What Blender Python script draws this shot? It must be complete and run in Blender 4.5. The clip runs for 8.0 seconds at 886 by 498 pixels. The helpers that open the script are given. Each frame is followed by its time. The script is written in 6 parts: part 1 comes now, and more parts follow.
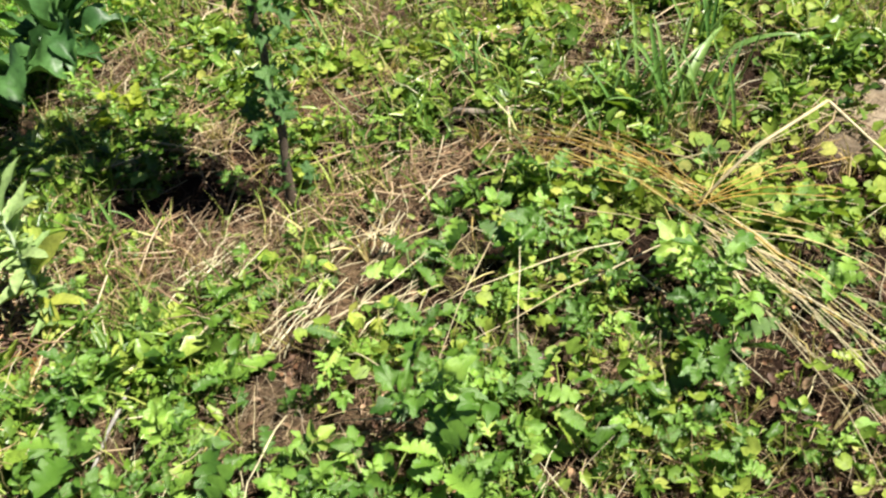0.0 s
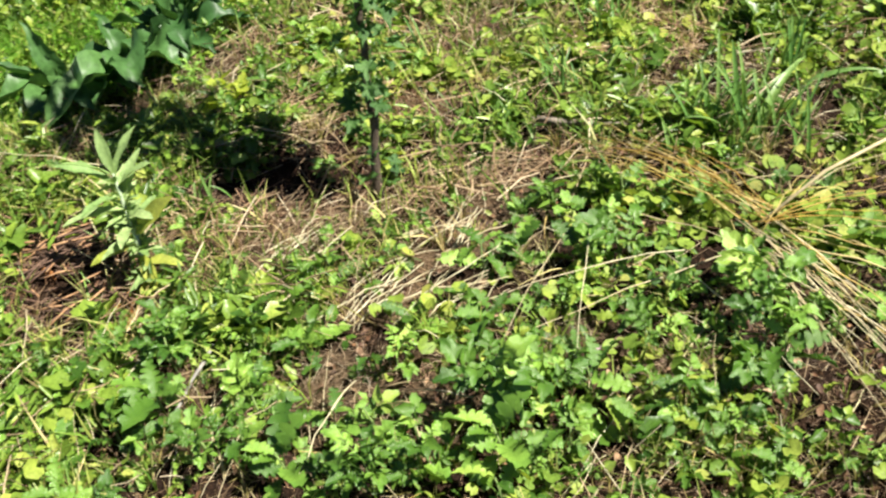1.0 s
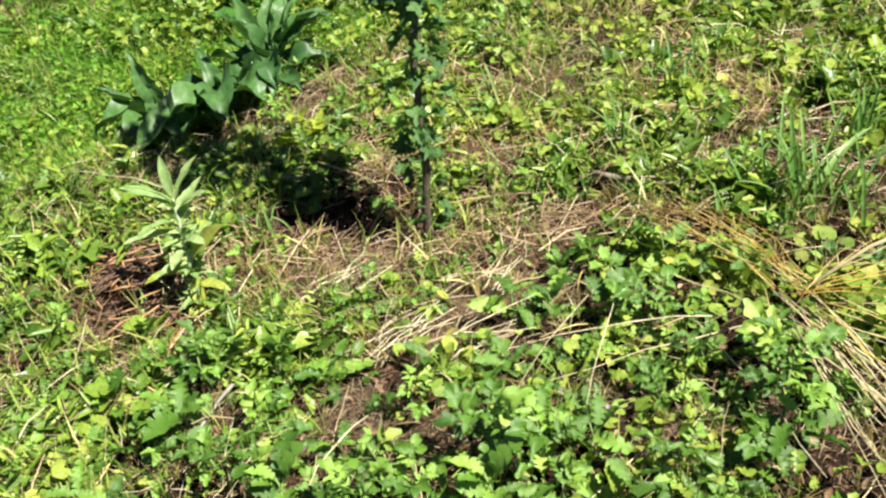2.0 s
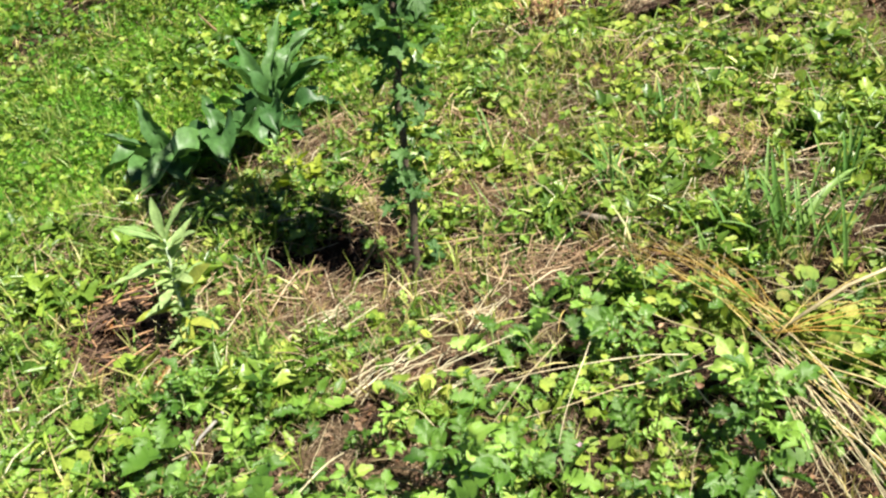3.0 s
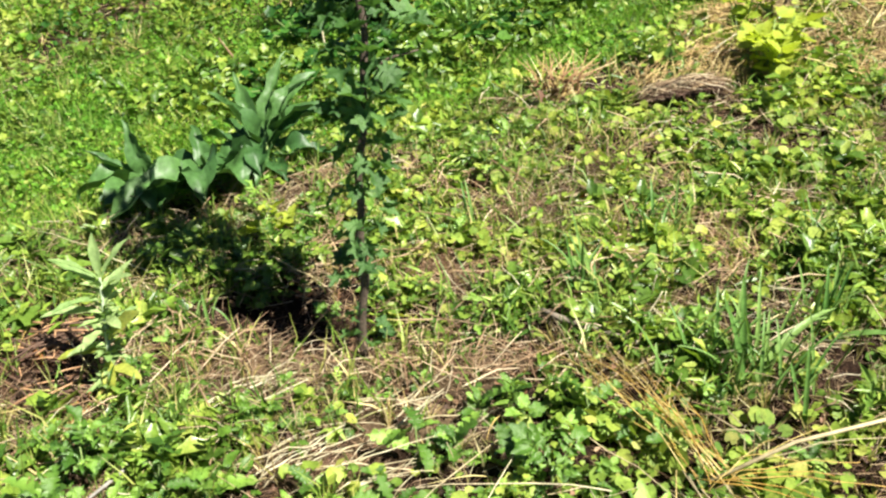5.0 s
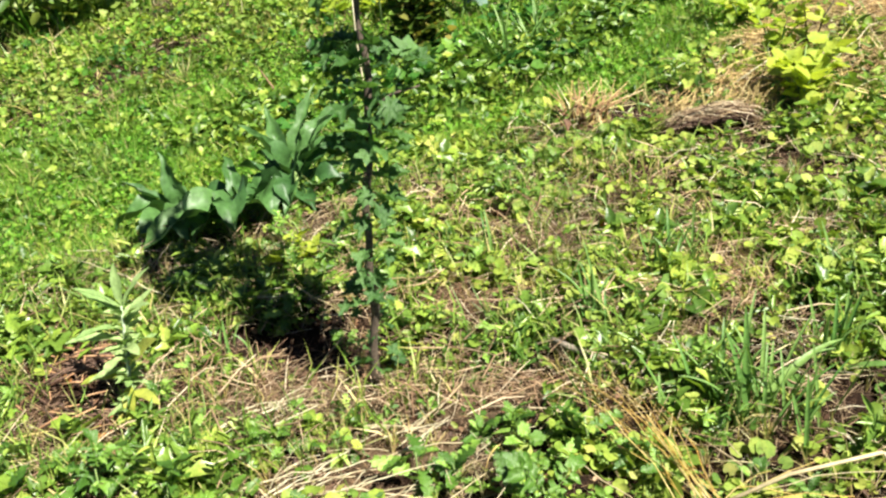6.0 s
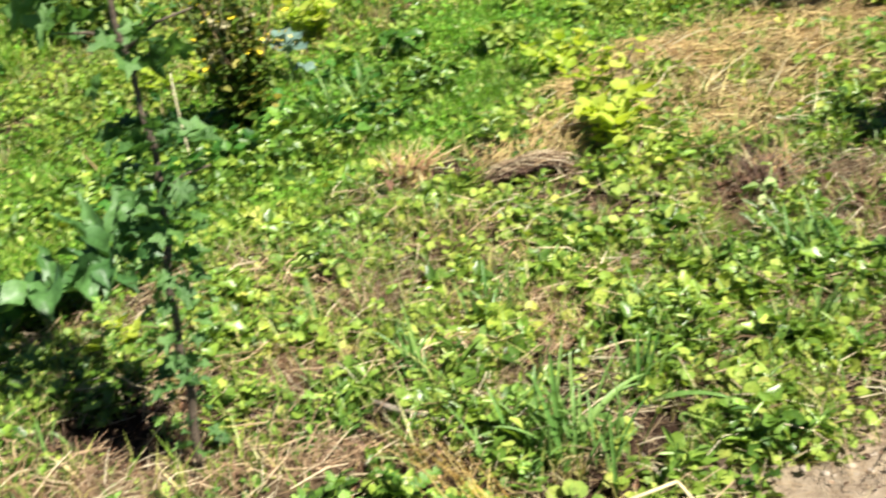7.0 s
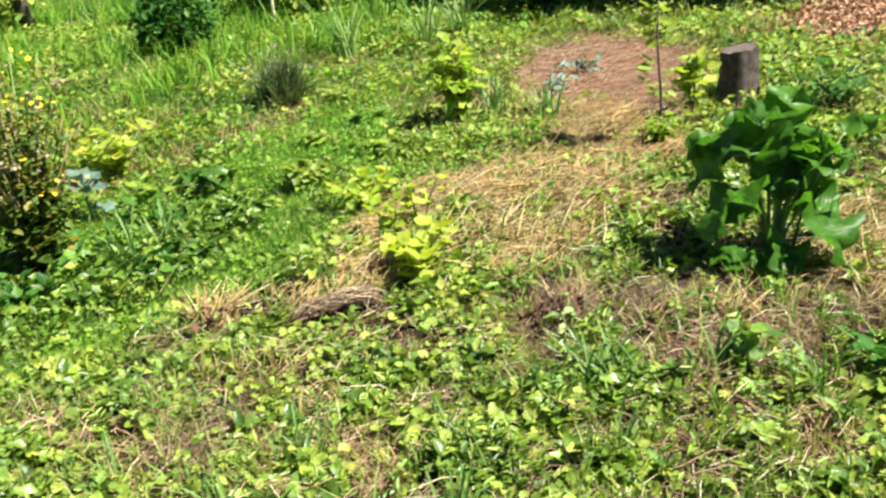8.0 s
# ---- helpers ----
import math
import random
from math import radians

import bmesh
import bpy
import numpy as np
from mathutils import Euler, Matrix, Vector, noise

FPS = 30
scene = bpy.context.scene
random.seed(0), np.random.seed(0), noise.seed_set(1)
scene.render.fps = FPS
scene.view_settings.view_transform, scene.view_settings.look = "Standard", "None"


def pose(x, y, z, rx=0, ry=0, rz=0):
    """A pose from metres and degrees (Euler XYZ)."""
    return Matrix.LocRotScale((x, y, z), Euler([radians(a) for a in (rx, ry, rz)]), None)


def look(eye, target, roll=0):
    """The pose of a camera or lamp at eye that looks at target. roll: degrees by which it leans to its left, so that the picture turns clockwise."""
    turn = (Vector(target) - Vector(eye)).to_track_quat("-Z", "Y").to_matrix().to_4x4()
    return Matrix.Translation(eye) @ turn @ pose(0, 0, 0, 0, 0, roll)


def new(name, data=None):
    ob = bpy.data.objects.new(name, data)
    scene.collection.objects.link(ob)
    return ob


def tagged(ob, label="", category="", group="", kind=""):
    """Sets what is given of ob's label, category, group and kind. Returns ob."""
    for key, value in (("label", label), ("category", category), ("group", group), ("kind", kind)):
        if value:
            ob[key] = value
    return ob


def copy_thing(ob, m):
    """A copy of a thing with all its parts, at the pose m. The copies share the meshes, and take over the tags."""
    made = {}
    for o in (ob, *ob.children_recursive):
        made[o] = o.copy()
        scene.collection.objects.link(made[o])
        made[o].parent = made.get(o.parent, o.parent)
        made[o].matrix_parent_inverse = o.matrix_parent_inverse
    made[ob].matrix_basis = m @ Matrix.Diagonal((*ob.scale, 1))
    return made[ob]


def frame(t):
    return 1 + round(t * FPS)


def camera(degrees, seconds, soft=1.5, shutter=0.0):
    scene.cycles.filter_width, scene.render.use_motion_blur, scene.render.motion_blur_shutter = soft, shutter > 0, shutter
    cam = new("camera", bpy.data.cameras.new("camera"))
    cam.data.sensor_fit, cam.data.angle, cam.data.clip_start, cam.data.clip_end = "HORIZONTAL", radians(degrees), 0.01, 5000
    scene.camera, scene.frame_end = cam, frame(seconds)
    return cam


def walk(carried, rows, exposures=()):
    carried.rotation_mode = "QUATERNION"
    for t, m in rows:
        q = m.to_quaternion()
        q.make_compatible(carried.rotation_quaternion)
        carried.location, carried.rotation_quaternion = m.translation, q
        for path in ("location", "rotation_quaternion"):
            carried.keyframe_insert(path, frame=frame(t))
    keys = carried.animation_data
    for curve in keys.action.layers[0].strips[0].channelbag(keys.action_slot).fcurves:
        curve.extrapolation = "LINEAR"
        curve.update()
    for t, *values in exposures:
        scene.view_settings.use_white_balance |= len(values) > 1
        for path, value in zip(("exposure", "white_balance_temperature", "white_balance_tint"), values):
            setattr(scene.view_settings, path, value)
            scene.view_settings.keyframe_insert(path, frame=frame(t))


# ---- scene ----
cam = camera(48.8, 8.0, soft=2.3, shutter=0.25)
METRES, EYE, TILT, LEAN, TURN = 1.211, 1.5, 0.0, 0.0, -30.7
ROWS = [
    (0.0, 0.0, 0.0, 0.0, -8.39, -43.66, 8.89),
    (0.5, -0.032, -0.0895, 0.009, -6.57, -41.97, 8.46),
    (1.0, -0.0002, -0.1226, 0.0184, -1.53, -40.99, 8.23),
    (1.5, 0.0955, -0.124, 0.0208, 4.13, -39.21, 8.79),
    (3.0, 0.2914, -0.1492, -0.0031, 9.09, -34.03, 10.73),
    (3.5, 0.3292, -0.1182, -0.0099, 7.2, -33.46, 11.43),
    (4.0, 0.3733, -0.0452, -0.0193, 8.18, -32.35, 7.68),
    (4.5, 0.3937, 0.0139, -0.0137, 12.24, -31.82, 5.68),
    (6.0, 0.5633, 0.0391, 0.014, 18.86, -29.38, 7.05),
    (6.5, 0.6472, 0.0494, 0.02, 19.07, -28.24, 8.49),
    (7.0, 0.7025, 0.0693, 0.0264, 9.93, -27.41, 8.25),
    (7.5, 0.7171, 0.0823, 0.0431, 2.71, -24.28, 7.48),
    (8.0, 0.7177, 0.0765, 0.0535, -1.0, -21.27, 5.8),
]
walk(cam, [(t, pose(0, 0, EYE, TILT, LEAN, TURN) @ pose(METRES * x, METRES * y, METRES * z, 90 + pitch, roll, yaw)) for t, x, y, z, yaw, pitch, roll in ROWS], [(0.0, 1.27), (1.5, 1.33), (4.5, 1.4), (8.0, 1.55)])

# ---- light ----
world = bpy.data.worlds.new("world")
scene.world = world
world.use_nodes = True
wn = world.node_tree.nodes
sky = wn.new("ShaderNodeTexSky")
sky.sky_type = 'NISHITA'
sky.sun_disc = False
sky.air_density, sky.dust_density, sky.altitude = 0.4, 0.2, 2000
SUN_DIR = Vector((0.66, -0.75, 0.0)).normalized()      # towards the sun, level part
SUN_UP = radians(56)
sky.sun_elevation = SUN_UP
sky.sun_rotation = math.atan2(SUN_DIR.x, SUN_DIR.y)
wn["Background"].inputs[1].default_value = 0.05
world.node_tree.links.new(sky.outputs[0], wn["Background"].inputs[0])
sun = new("sun", bpy.data.lights.new("sun", 'SUN'))
sun.data.energy, sun.data.angle, sun.data.color = 5.0, radians(0.6), (1.0, 0.95, 0.85)
sun.matrix_world = look((SUN_DIR * math.cos(SUN_UP) + Vector((0, 0, math.sin(SUN_UP)))) * 20, (0, 0, 0))


# ---- materials ----
def ramp_node(nt, stops):
    node = nt.nodes.new("ShaderNodeValToRGB")
    els = node.color_ramp.elements
    while len(els) < len(stops):
        els.new(0.5)
    for el, (p, c) in zip(els, stops):
        el.position, el.color = p, (*c, 1)
    return node


def fresh(name):
    m = bpy.data.materials.new(name)
    m.use_nodes = True
    nt = m.node_tree
    return m, nt, nt.nodes["Principled BSDF"], nt.nodes["Material Output"]


def noise_at(nt, scale, detail=4.0, rough=0.6):
    co = nt.nodes.new("ShaderNodeTexCoord")
    n = nt.nodes.new("ShaderNodeTexNoise")
    n.inputs["Scale"].default_value, n.inputs["Detail"].default_value, n.inputs["Roughness"].default_value = scale, detail, rough
    nt.links.new(co.outputs["Object"], n.inputs["Vector"])
    return n


def mixed(nt, a, b, fac, mode='MIX'):
    """A colour mix of two sockets, by a socket or a number."""
    n = nt.nodes.new("ShaderNodeMix")
    n.data_type, n.blend_type = 'RGBA', mode
    for sock, v in ((n.inputs[6], a), (n.inputs[7], b), (n.inputs[0], fac)):
        if isinstance(v, bpy.types.NodeSocket):
            nt.links.new(v, sock)
        else:
            sock.default_value = (*v, 1) if isinstance(v, tuple) else v
    return n.outputs[2]


def bumped(nt, height, bsdf, strength=0.4, distance=0.004):
    b = nt.nodes.new("ShaderNodeBump")
    b.inputs["Strength"].default_value, b.inputs["Distance"].default_value = strength, distance
    nt.links.new(height, b.inputs["Height"])
    nt.links.new(b.outputs[0], bsdf.inputs["Normal"])


def leaf_mat(name, stops, glow=0.4, rough=0.5, by_object=False, mottle=90.0, patchy=2.2, sheen=0.4):
    """A leaf: colours spread over its islands or objects, mottled, part of the light let through."""
    m, nt, bsdf, out = fresh(name)
    if by_object:
        r = nt.nodes.new("ShaderNodeObjectInfo").outputs["Random"]
    else:
        r = nt.nodes.new("ShaderNodeNewGeometry").outputs["Random Per Island"]
    rmp = ramp_node(nt, stops)
    nt.links.new(r, rmp.inputs[0])
    fine = noise_at(nt, mottle, 3.0)
    wide = noise_at(nt, patchy, 2.0)
    spots = ramp_node(nt, [(0.3, (0.6, 0.6, 0.54)), (0.66, (1.16, 1.14, 1.05))])
    nt.links.new(fine.outputs[0], spots.inputs[0])
    drift = ramp_node(nt, [(0.35, (0.8, 0.86, 0.8)), (0.65, (1.12, 1.06, 0.95))])
    nt.links.new(wide.outputs[0], drift.inputs[0])
    c = mixed(nt, rmp.outputs[0], spots.outputs[0], 0.8, 'MULTIPLY')
    c = mixed(nt, c, drift.outputs[0], 1.0, 'MULTIPLY')
    c = mixed(nt, c, (1.0, 1.0, 0.97), 1.0, 'MULTIPLY')
    nt.links.new(c, bsdf.inputs["Base Color"])
    bsdf.inputs["Roughness"].default_value = rough
    bsdf.inputs["Specular IOR Level"].default_value = sheen
    bumped(nt, fine.outputs[0], bsdf, 0.5, 0.0025)
    if glow:
        tr = nt.nodes.new("ShaderNodeBsdfTranslucent")
        warm = mixed(nt, c, (1.1, 1.12, 0.6), 1.0, 'MULTIPLY')
        nt.links.new(warm, tr.inputs[0])
        mx = nt.nodes.new("ShaderNodeMixShader")
        mx.inputs[0].default_value = glow
        nt.links.new(bsdf.outputs[0], mx.inputs[1])
        nt.links.new(tr.outputs[0], mx.inputs[2])
        nt.links.new(mx.outputs[0], out.inputs[0])
    return m


def dry_mat(name, stops, rough=0.6, grain=140.0, by_object=False, glow=0.0):
    return leaf_mat(name, stops, glow, rough, by_object, grain, 3.0)


def bark_mat(name, dark, light, scale=60.0, rough=0.8):
    m, nt, bsdf, out = fresh(name)
    n = noise_at(nt, scale, 6.0, 0.7)
    rmp = ramp_node(nt, [(0.3, dark), (0.7, light)])
    nt.links.new(n.outputs[0], rmp.inputs[0])
    nt.links.new(rmp.outputs[0], bsdf.inputs["Base Color"])
    bsdf.inputs["Roughness"].default_value = rough
    bumped(nt, n.outputs[0], bsdf, 0.7, 0.004)
    return m


def soil_mat():
    """Soil with chaff; the mesh carries how grassy, how strawy and how red it is."""
    m, nt, bsdf, out = fresh("soil")
    fine, clod, wide = noise_at(nt, 160, 5.0, 0.7), noise_at(nt, 28, 5.0, 0.65), noise_at(nt, 2.3, 3.0)
    soil = ramp_node(nt, [(0.3, (0.008, 0.005, 0.003)), (0.52, (0.024, 0.014, 0.009)), (0.76, (0.085, 0.052, 0.034))])
    nt.links.new(fine.outputs[0], soil.inputs[0])
    tint = ramp_node(nt, [(0.3, (0.7, 0.62, 0.55)), (0.7, (1.25, 1.15, 1.05))])
    nt.links.new(clod.outputs[0], tint.inputs[0])
    c = mixed(nt, soil.outputs[0], tint.outputs[0], 1.0, 'MULTIPLY')
    for attr, stops in (("grassy", [(0.3, (0.035, 0.06, 0.012)), (0.7, (0.12, 0.19, 0.035))]),
                        ("strawy", [(0.3, (0.12, 0.08, 0.045)), (0.7, (0.42, 0.31, 0.18))]),
                        ("reddish", [(0.3, (0.19, 0.095, 0.055)), (0.7, (0.44, 0.25, 0.155))]),
                        ("sandy", [(0.3, (0.3, 0.225, 0.15)), (0.7, (0.6, 0.49, 0.36))])):
        a = nt.nodes.new("ShaderNodeAttribute")
        a.attribute_name = attr
        r = ramp_node(nt, stops)
        nt.links.new(clod.outputs[0] if attr != "grassy" else fine.outputs[0], r.inputs[0])
        c = mixed(nt, c, r.outputs[0], a.outputs["Fac"])
    drift = ramp_node(nt, [(0.35, (0.8, 0.8, 0.8)), (0.65, (1.15, 1.12, 1.08))])
    nt.links.new(wide.outputs[0], drift.inputs[0])
    nt.links.new(mixed(nt, c, drift.outputs[0], 1.0, 'MULTIPLY'), bsdf.inputs["Base Color"])
    bsdf.inputs["Roughness"].default_value = 0.95
    bsdf.inputs["Specular IOR Level"].default_value = 0.15
    hsum = nt.nodes.new("ShaderNodeMath")
    hsum.operation = 'ADD'
    nt.links.new(fine.outputs[0], hsum.inputs[0])
    nt.links.new(clod.outputs[0], hsum.inputs[1])
    bumped(nt, hsum.outputs[0], bsdf, 0.9, 0.012)
    return m


SOIL = soil_mat()
WEED = leaf_mat("weed_leaf", [(0.0, (0.055, 0.14, 0.022)), (0.5, (0.135, 0.275, 0.045)), (0.92, (0.26, 0.46, 0.085)), (1.0, (0.35, 0.5, 0.11))], 0.24, 0.28, True, sheen=0.65)
WEEDS = leaf_mat("weed_mix", [(0.0, (0.04, 0.1, 0.016)), (0.5, (0.12, 0.235, 0.03)), (1.0, (0.29, 0.38, 0.065))], 0.24, 0.42)
IVY = leaf_mat("round_leaf", [(0.0, (0.14, 0.25, 0.045)), (0.5, (0.29, 0.4, 0.07)), (0.92, (0.41, 0.49, 0.11)), (1.0, (0.48, 0.48, 0.15))], 0.36, 0.5, sheen=0.25)
FARWEED = leaf_mat("far_weed", [(0.0, (0.11, 0.21, 0.04)), (0.5, (0.23, 0.36, 0.05)), (0.9, (0.35, 0.45, 0.08)), (1.0, (0.46, 0.44, 0.14))], 0.35, 0.5, sheen=0.2)
LIMEWEED = leaf_mat("pale_weed", [(0.0, (0.19, 0.3, 0.065)), (0.6, (0.31, 0.42, 0.1)), (1.0, (0.43, 0.5, 0.17))], 0.4, 0.5, sheen=0.2)
MIDWEED = leaf_mat("mid_weed_leaf", [(0.0, (0.055, 0.125, 0.022)), (0.45, (0.15, 0.26, 0.045)), (0.85, (0.27, 0.41, 0.065)), (1.0, (0.42, 0.5, 0.12))], 0.32, 0.34, sheen=0.5)
CHICK = leaf_mat("small_leaf", [(0.0, (0.05, 0.115, 0.018)), (0.55, (0.13, 0.23, 0.035)), (1.0, (0.27, 0.33, 0.07))], 0.28, 0.48)
GRASS = leaf_mat("grass_blade", [(0.0, (0.09, 0.19, 0.03)), (0.5, (0.21, 0.34, 0.06)), (0.75, (0.37, 0.43, 0.12)), (1.0, (0.56, 0.47, 0.26))], 0.28, 0.45)
DRYGRASS = dry_mat("dry_grass_blade", [(0.0, (0.2, 0.2, 0.06)), (0.3, (0.34, 0.29, 0.11)), (0.7, (0.5, 0.4, 0.2)), (1.0, (0.66, 0.58, 0.4))], 0.5, 120.0, False, 0.25)
LAWN = leaf_mat("lawn_blade", [(0.0, (0.075, 0.22, 0.03)), (0.55, (0.18, 0.4, 0.045)), (0.9, (0.29, 0.48, 0.075)), (1.0, (0.4, 0.47, 0.16))], 0.4, 0.45, sheen=0.2)
PALELIME = leaf_mat("pale_lime_leaf", [(0.0, (0.24, 0.4, 0.05)), (0.6, (0.36, 0.5, 0.07)), (1.0, (0.48, 0.56, 0.12))], 0.5, 0.5, sheen=0.2)
LIME = leaf_mat("lime_leaf", [(0.0, (0.31, 0.45, 0.045)), (0.6, (0.44, 0.55, 0.08)), (1.0, (0.57, 0.6, 0.14))], 0.5, 0.5)
DARKLEAF = leaf_mat("dark_leaf", [(0.0, (0.025, 0.085, 0.02)), (0.6, (0.06, 0.19, 0.035)), (1.0, (0.12, 0.26, 0.05))], 0.35, 0.42, sheen=0.2)
STRAW = dry_mat("straw", [(0.0, (0.13, 0.075, 0.05)), (0.4, (0.3, 0.2, 0.135)), (0.8, (0.52, 0.4, 0.29)), (1.0, (0.72, 0.64, 0.54))])
MATTED = dry_mat("matted_straw", [(0.0, (0.1, 0.055, 0.04)), (0.35, (0.26, 0.165, 0.12)), (0.75, (0.46, 0.33, 0.25)), (1.0, (0.7, 0.6, 0.51))])
HAY = dry_mat("hay", [(0.0, (0.16, 0.1, 0.045)), (0.5, (0.38, 0.27, 0.125)), (1.0, (0.61, 0.49, 0.27))])
CHAFF = dry_mat("chaff", [(0.0, (0.03, 0.016, 0.01)), (0.55, (0.13, 0.075, 0.045)), (0.88, (0.4, 0.27, 0.17)), (1.0, (0.62, 0.5, 0.36))])
DEAD = dry_mat("dead_leaf", [(0.0, (0.035, 0.017, 0.012)), (0.5, (0.11, 0.052, 0.032)), (0.85, (0.24, 0.13, 0.08)), (1.0, (0.46, 0.32, 0.23))])
GOLD = dry_mat("golden_straw", [(0.0, (0.5, 0.36, 0.13)), (0.6, (0.66, 0.54, 0.27)), (1.0, (0.78, 0.71, 0.5))], 0.4, 60.0, True)
AMBER = dry_mat("amber_straw", [(0.0, (0.4, 0.22, 0.05)), (0.6, (0.55, 0.36, 0.1)), (1.0, (0.66, 0.5, 0.2))], 0.4, 60.0, True)
PALE = dry_mat("pale_straw", [(0.0, (0.44, 0.36, 0.24)), (1.0, (0.68, 0.62, 0.5))], 0.5, 60.0, True)
COMFREY = leaf_mat("comfrey_leaf", [(0.0, (0.045, 0.12, 0.038)), (1.0, (0.1, 0.215, 0.066))], 0.22, 0.46, True, 45.0)
SAGE = leaf_mat("sage_leaf", [(0.0, (0.24, 0.38, 0.14)), (1.0, (0.4, 0.52, 0.25))], 0.3, 0.6, True, 70.0)
SAGESTEM = bark_mat("sage_stem", (0.22, 0.3, 0.17), (0.38, 0.45, 0.3), 80)
YELLOW = leaf_mat("yellow_leaf", [(0.0, (0.33, 0.38, 0.06)), (1.0, (0.42, 0.46, 0.1))], 0.35, 0.5, True)
SAPLEAF = leaf_mat("sapling_leaf", [(0.0, (0.05, 0.13, 0.04)), (1.0, (0.13, 0.27, 0.085))], 0.4, 0.42, True, 60.0)
BURDOCK = leaf_mat("burdock_leaf", [(0.0, (0.045, 0.15, 0.018)), (1.0, (0.1, 0.27, 0.03))], 0.52, 0.45, True, 55.0)
STRAP = leaf_mat("strap_leaf", [(0.0, (0.09, 0.22, 0.05)), (1.0, (0.24, 0.38, 0.12))], 0.3, 0.4, True, 60.0)
CABBAGE = leaf_mat("cabbage_leaf", [(0.0, (0.11, 0.19, 0.18)), (1.0, (0.2, 0.28, 0.26))], 0.15, 0.45, True, 40.0)
BARK = bark_mat("sapling_bark", (0.025, 0.018, 0.012), (0.13, 0.095, 0.065), 90)
# dead stalks; on the hay heap this dark brown stands in for shade
ROT_SHADE = bark_mat("rotten_shade_stem", (0.035, 0.018, 0.012), (0.19, 0.11, 0.07), 45)
OLIVE = leaf_mat("olive_leaf", [(0.0, (0.05, 0.11, 0.02)), (0.5, (0.14, 0.21, 0.035)), (0.8, (0.24, 0.23, 0.055)), (1.0, (0.44, 0.38, 0.12))], 0.4, 0.5, sheen=0.2)
OLIVESTEM = bark_mat("olive_stem", (0.07, 0.07, 0.022), (0.19, 0.17, 0.06), 60)
RUST = bark_mat("rust_stem", (0.22, 0.1, 0.045), (0.5, 0.31, 0.16), 60)
LAVENDER = leaf_mat("lavender_leaf", [(0.0, (0.04, 0.09, 0.03)), (0.7, (0.1, 0.16, 0.06)), (1.0, (0.2, 0.22, 0.12))], 0.25, 0.6)
SPIKE = leaf_mat("lavender_spike", [(0.0, (0.1, 0.09, 0.1)), (1.0, (0.22, 0.2, 0.18))], 0.2, 0.7)
STUMPWOOD = bark_mat("stump_bark", (0.01, 0.007, 0.006), (0.12, 0.092, 0.075), 24)
GREENSTEM = bark_mat("green_stem", (0.12, 0.2, 0.05), (0.24, 0.32, 0.1), 60)
BROWNSTEM = bark_mat("brown_stem", (0.12, 0.075, 0.035), (0.3, 0.2, 0.1), 60)
FLOWER = leaf_mat("yellow_petal", [(0.0, (0.8, 0.6, 0.02)), (1.0, (0.85, 0.72, 0.06))], 0.2, 0.6)
SEED = leaf_mat("pale_seedhead", [(0.0, (0.22, 0.19, 0.11)), (1.0, (0.44, 0.41, 0.3))], 0.2, 0.8)
PINK = leaf_mat("pink_petal", [(0.0, (0.62, 0.14, 0.36)), (1.0, (0.75, 0.25, 0.46))], 0.2, 0.6)
STONE = bark_mat("stone", (0.2, 0.16, 0.12), (0.46, 0.39, 0.31), 40)
CHIP = dry_mat("wood_chip", [(0.0, (0.24, 0.12, 0.075)), (0.5, (0.42, 0.24, 0.16)), (1.0, (0.58, 0.4, 0.3))])


# ---- shapes ----
def mesh_of(name, verts, tris, material):
    verts, tris = np.asarray(verts, dtype=np.float32), np.asarray(tris, dtype=np.int32)
    me = bpy.data.meshes.new(name)
    me.vertices.add(len(verts))
    me.vertices.foreach_set("co", verts.ravel())
    me.loops.add(len(tris) * 3)
    me.loops.foreach_set("vertex_index", tris.ravel())
    me.polygons.add(len(tris))
    me.polygons.foreach_set("loop_start", np.arange(0, len(tris) * 3, 3, dtype=np.int32))
    me.polygons.foreach_set("use_smooth", np.ones(len(tris), dtype=bool))
    me.update(calc_edges=True)
    me.materials.append(material)
    return me


def joined(pieces):
    """One (verts, tris) from several."""
    vs, ts, n = [], [], 0
    for v, t in pieces:
        vs.append(np.asarray(v, float))
        ts.append(np.asarray(t, int) + n)
        n += len(v)
    return np.concatenate(vs), np.concatenate(ts)


def moved(vt, m):
    v, t = vt
    a = np.array(m)
    return np.asarray(v) @ a[:3, :3].T + a[:3, 3], t


def scaled(vt, s):
    return np.asarray(vt[0]) * s, vt[1]


def part(name, vt, material, parent, label="", m=None):
    ob = new(name, mesh_of(name, *vt, material))
    ob.parent = parent
    if m is not None:
        ob.matrix_local = m
    return tagged(ob, label)


def share(name, mesh, parent, m, label=""):
    ob = new(name, mesh)
    ob.parent = parent
    ob.matrix_local = m
    return tagged(ob, label)


def thing(name, x, y, label, category, group="", z=None, rz=0.0):
    e = new(name)
    e.empty_display_size = 0.02
    e.matrix_basis = pose(x, y, height(x, y) if z is None else z, 0, 0, rz)
    return tagged(e, label, category, group)


def fan_leaf(rim, fold=0.15, curl=0.1, cx=0.5):
    """A star-shaped leaf from its rim (x along it, y across), base at the origin, folded along the rib and curling down."""
    rim = np.asarray(rim, float)
    pts = np.vstack([[cx, 0.0], rim])
    z = fold * np.abs(pts[:, 1]) - curl * pts[:, 0] ** 2
    n = len(rim)
    return np.column_stack([pts, z]), np.array([[0, 1 + i, 1 + (i + 1) % n] for i in range(n)])


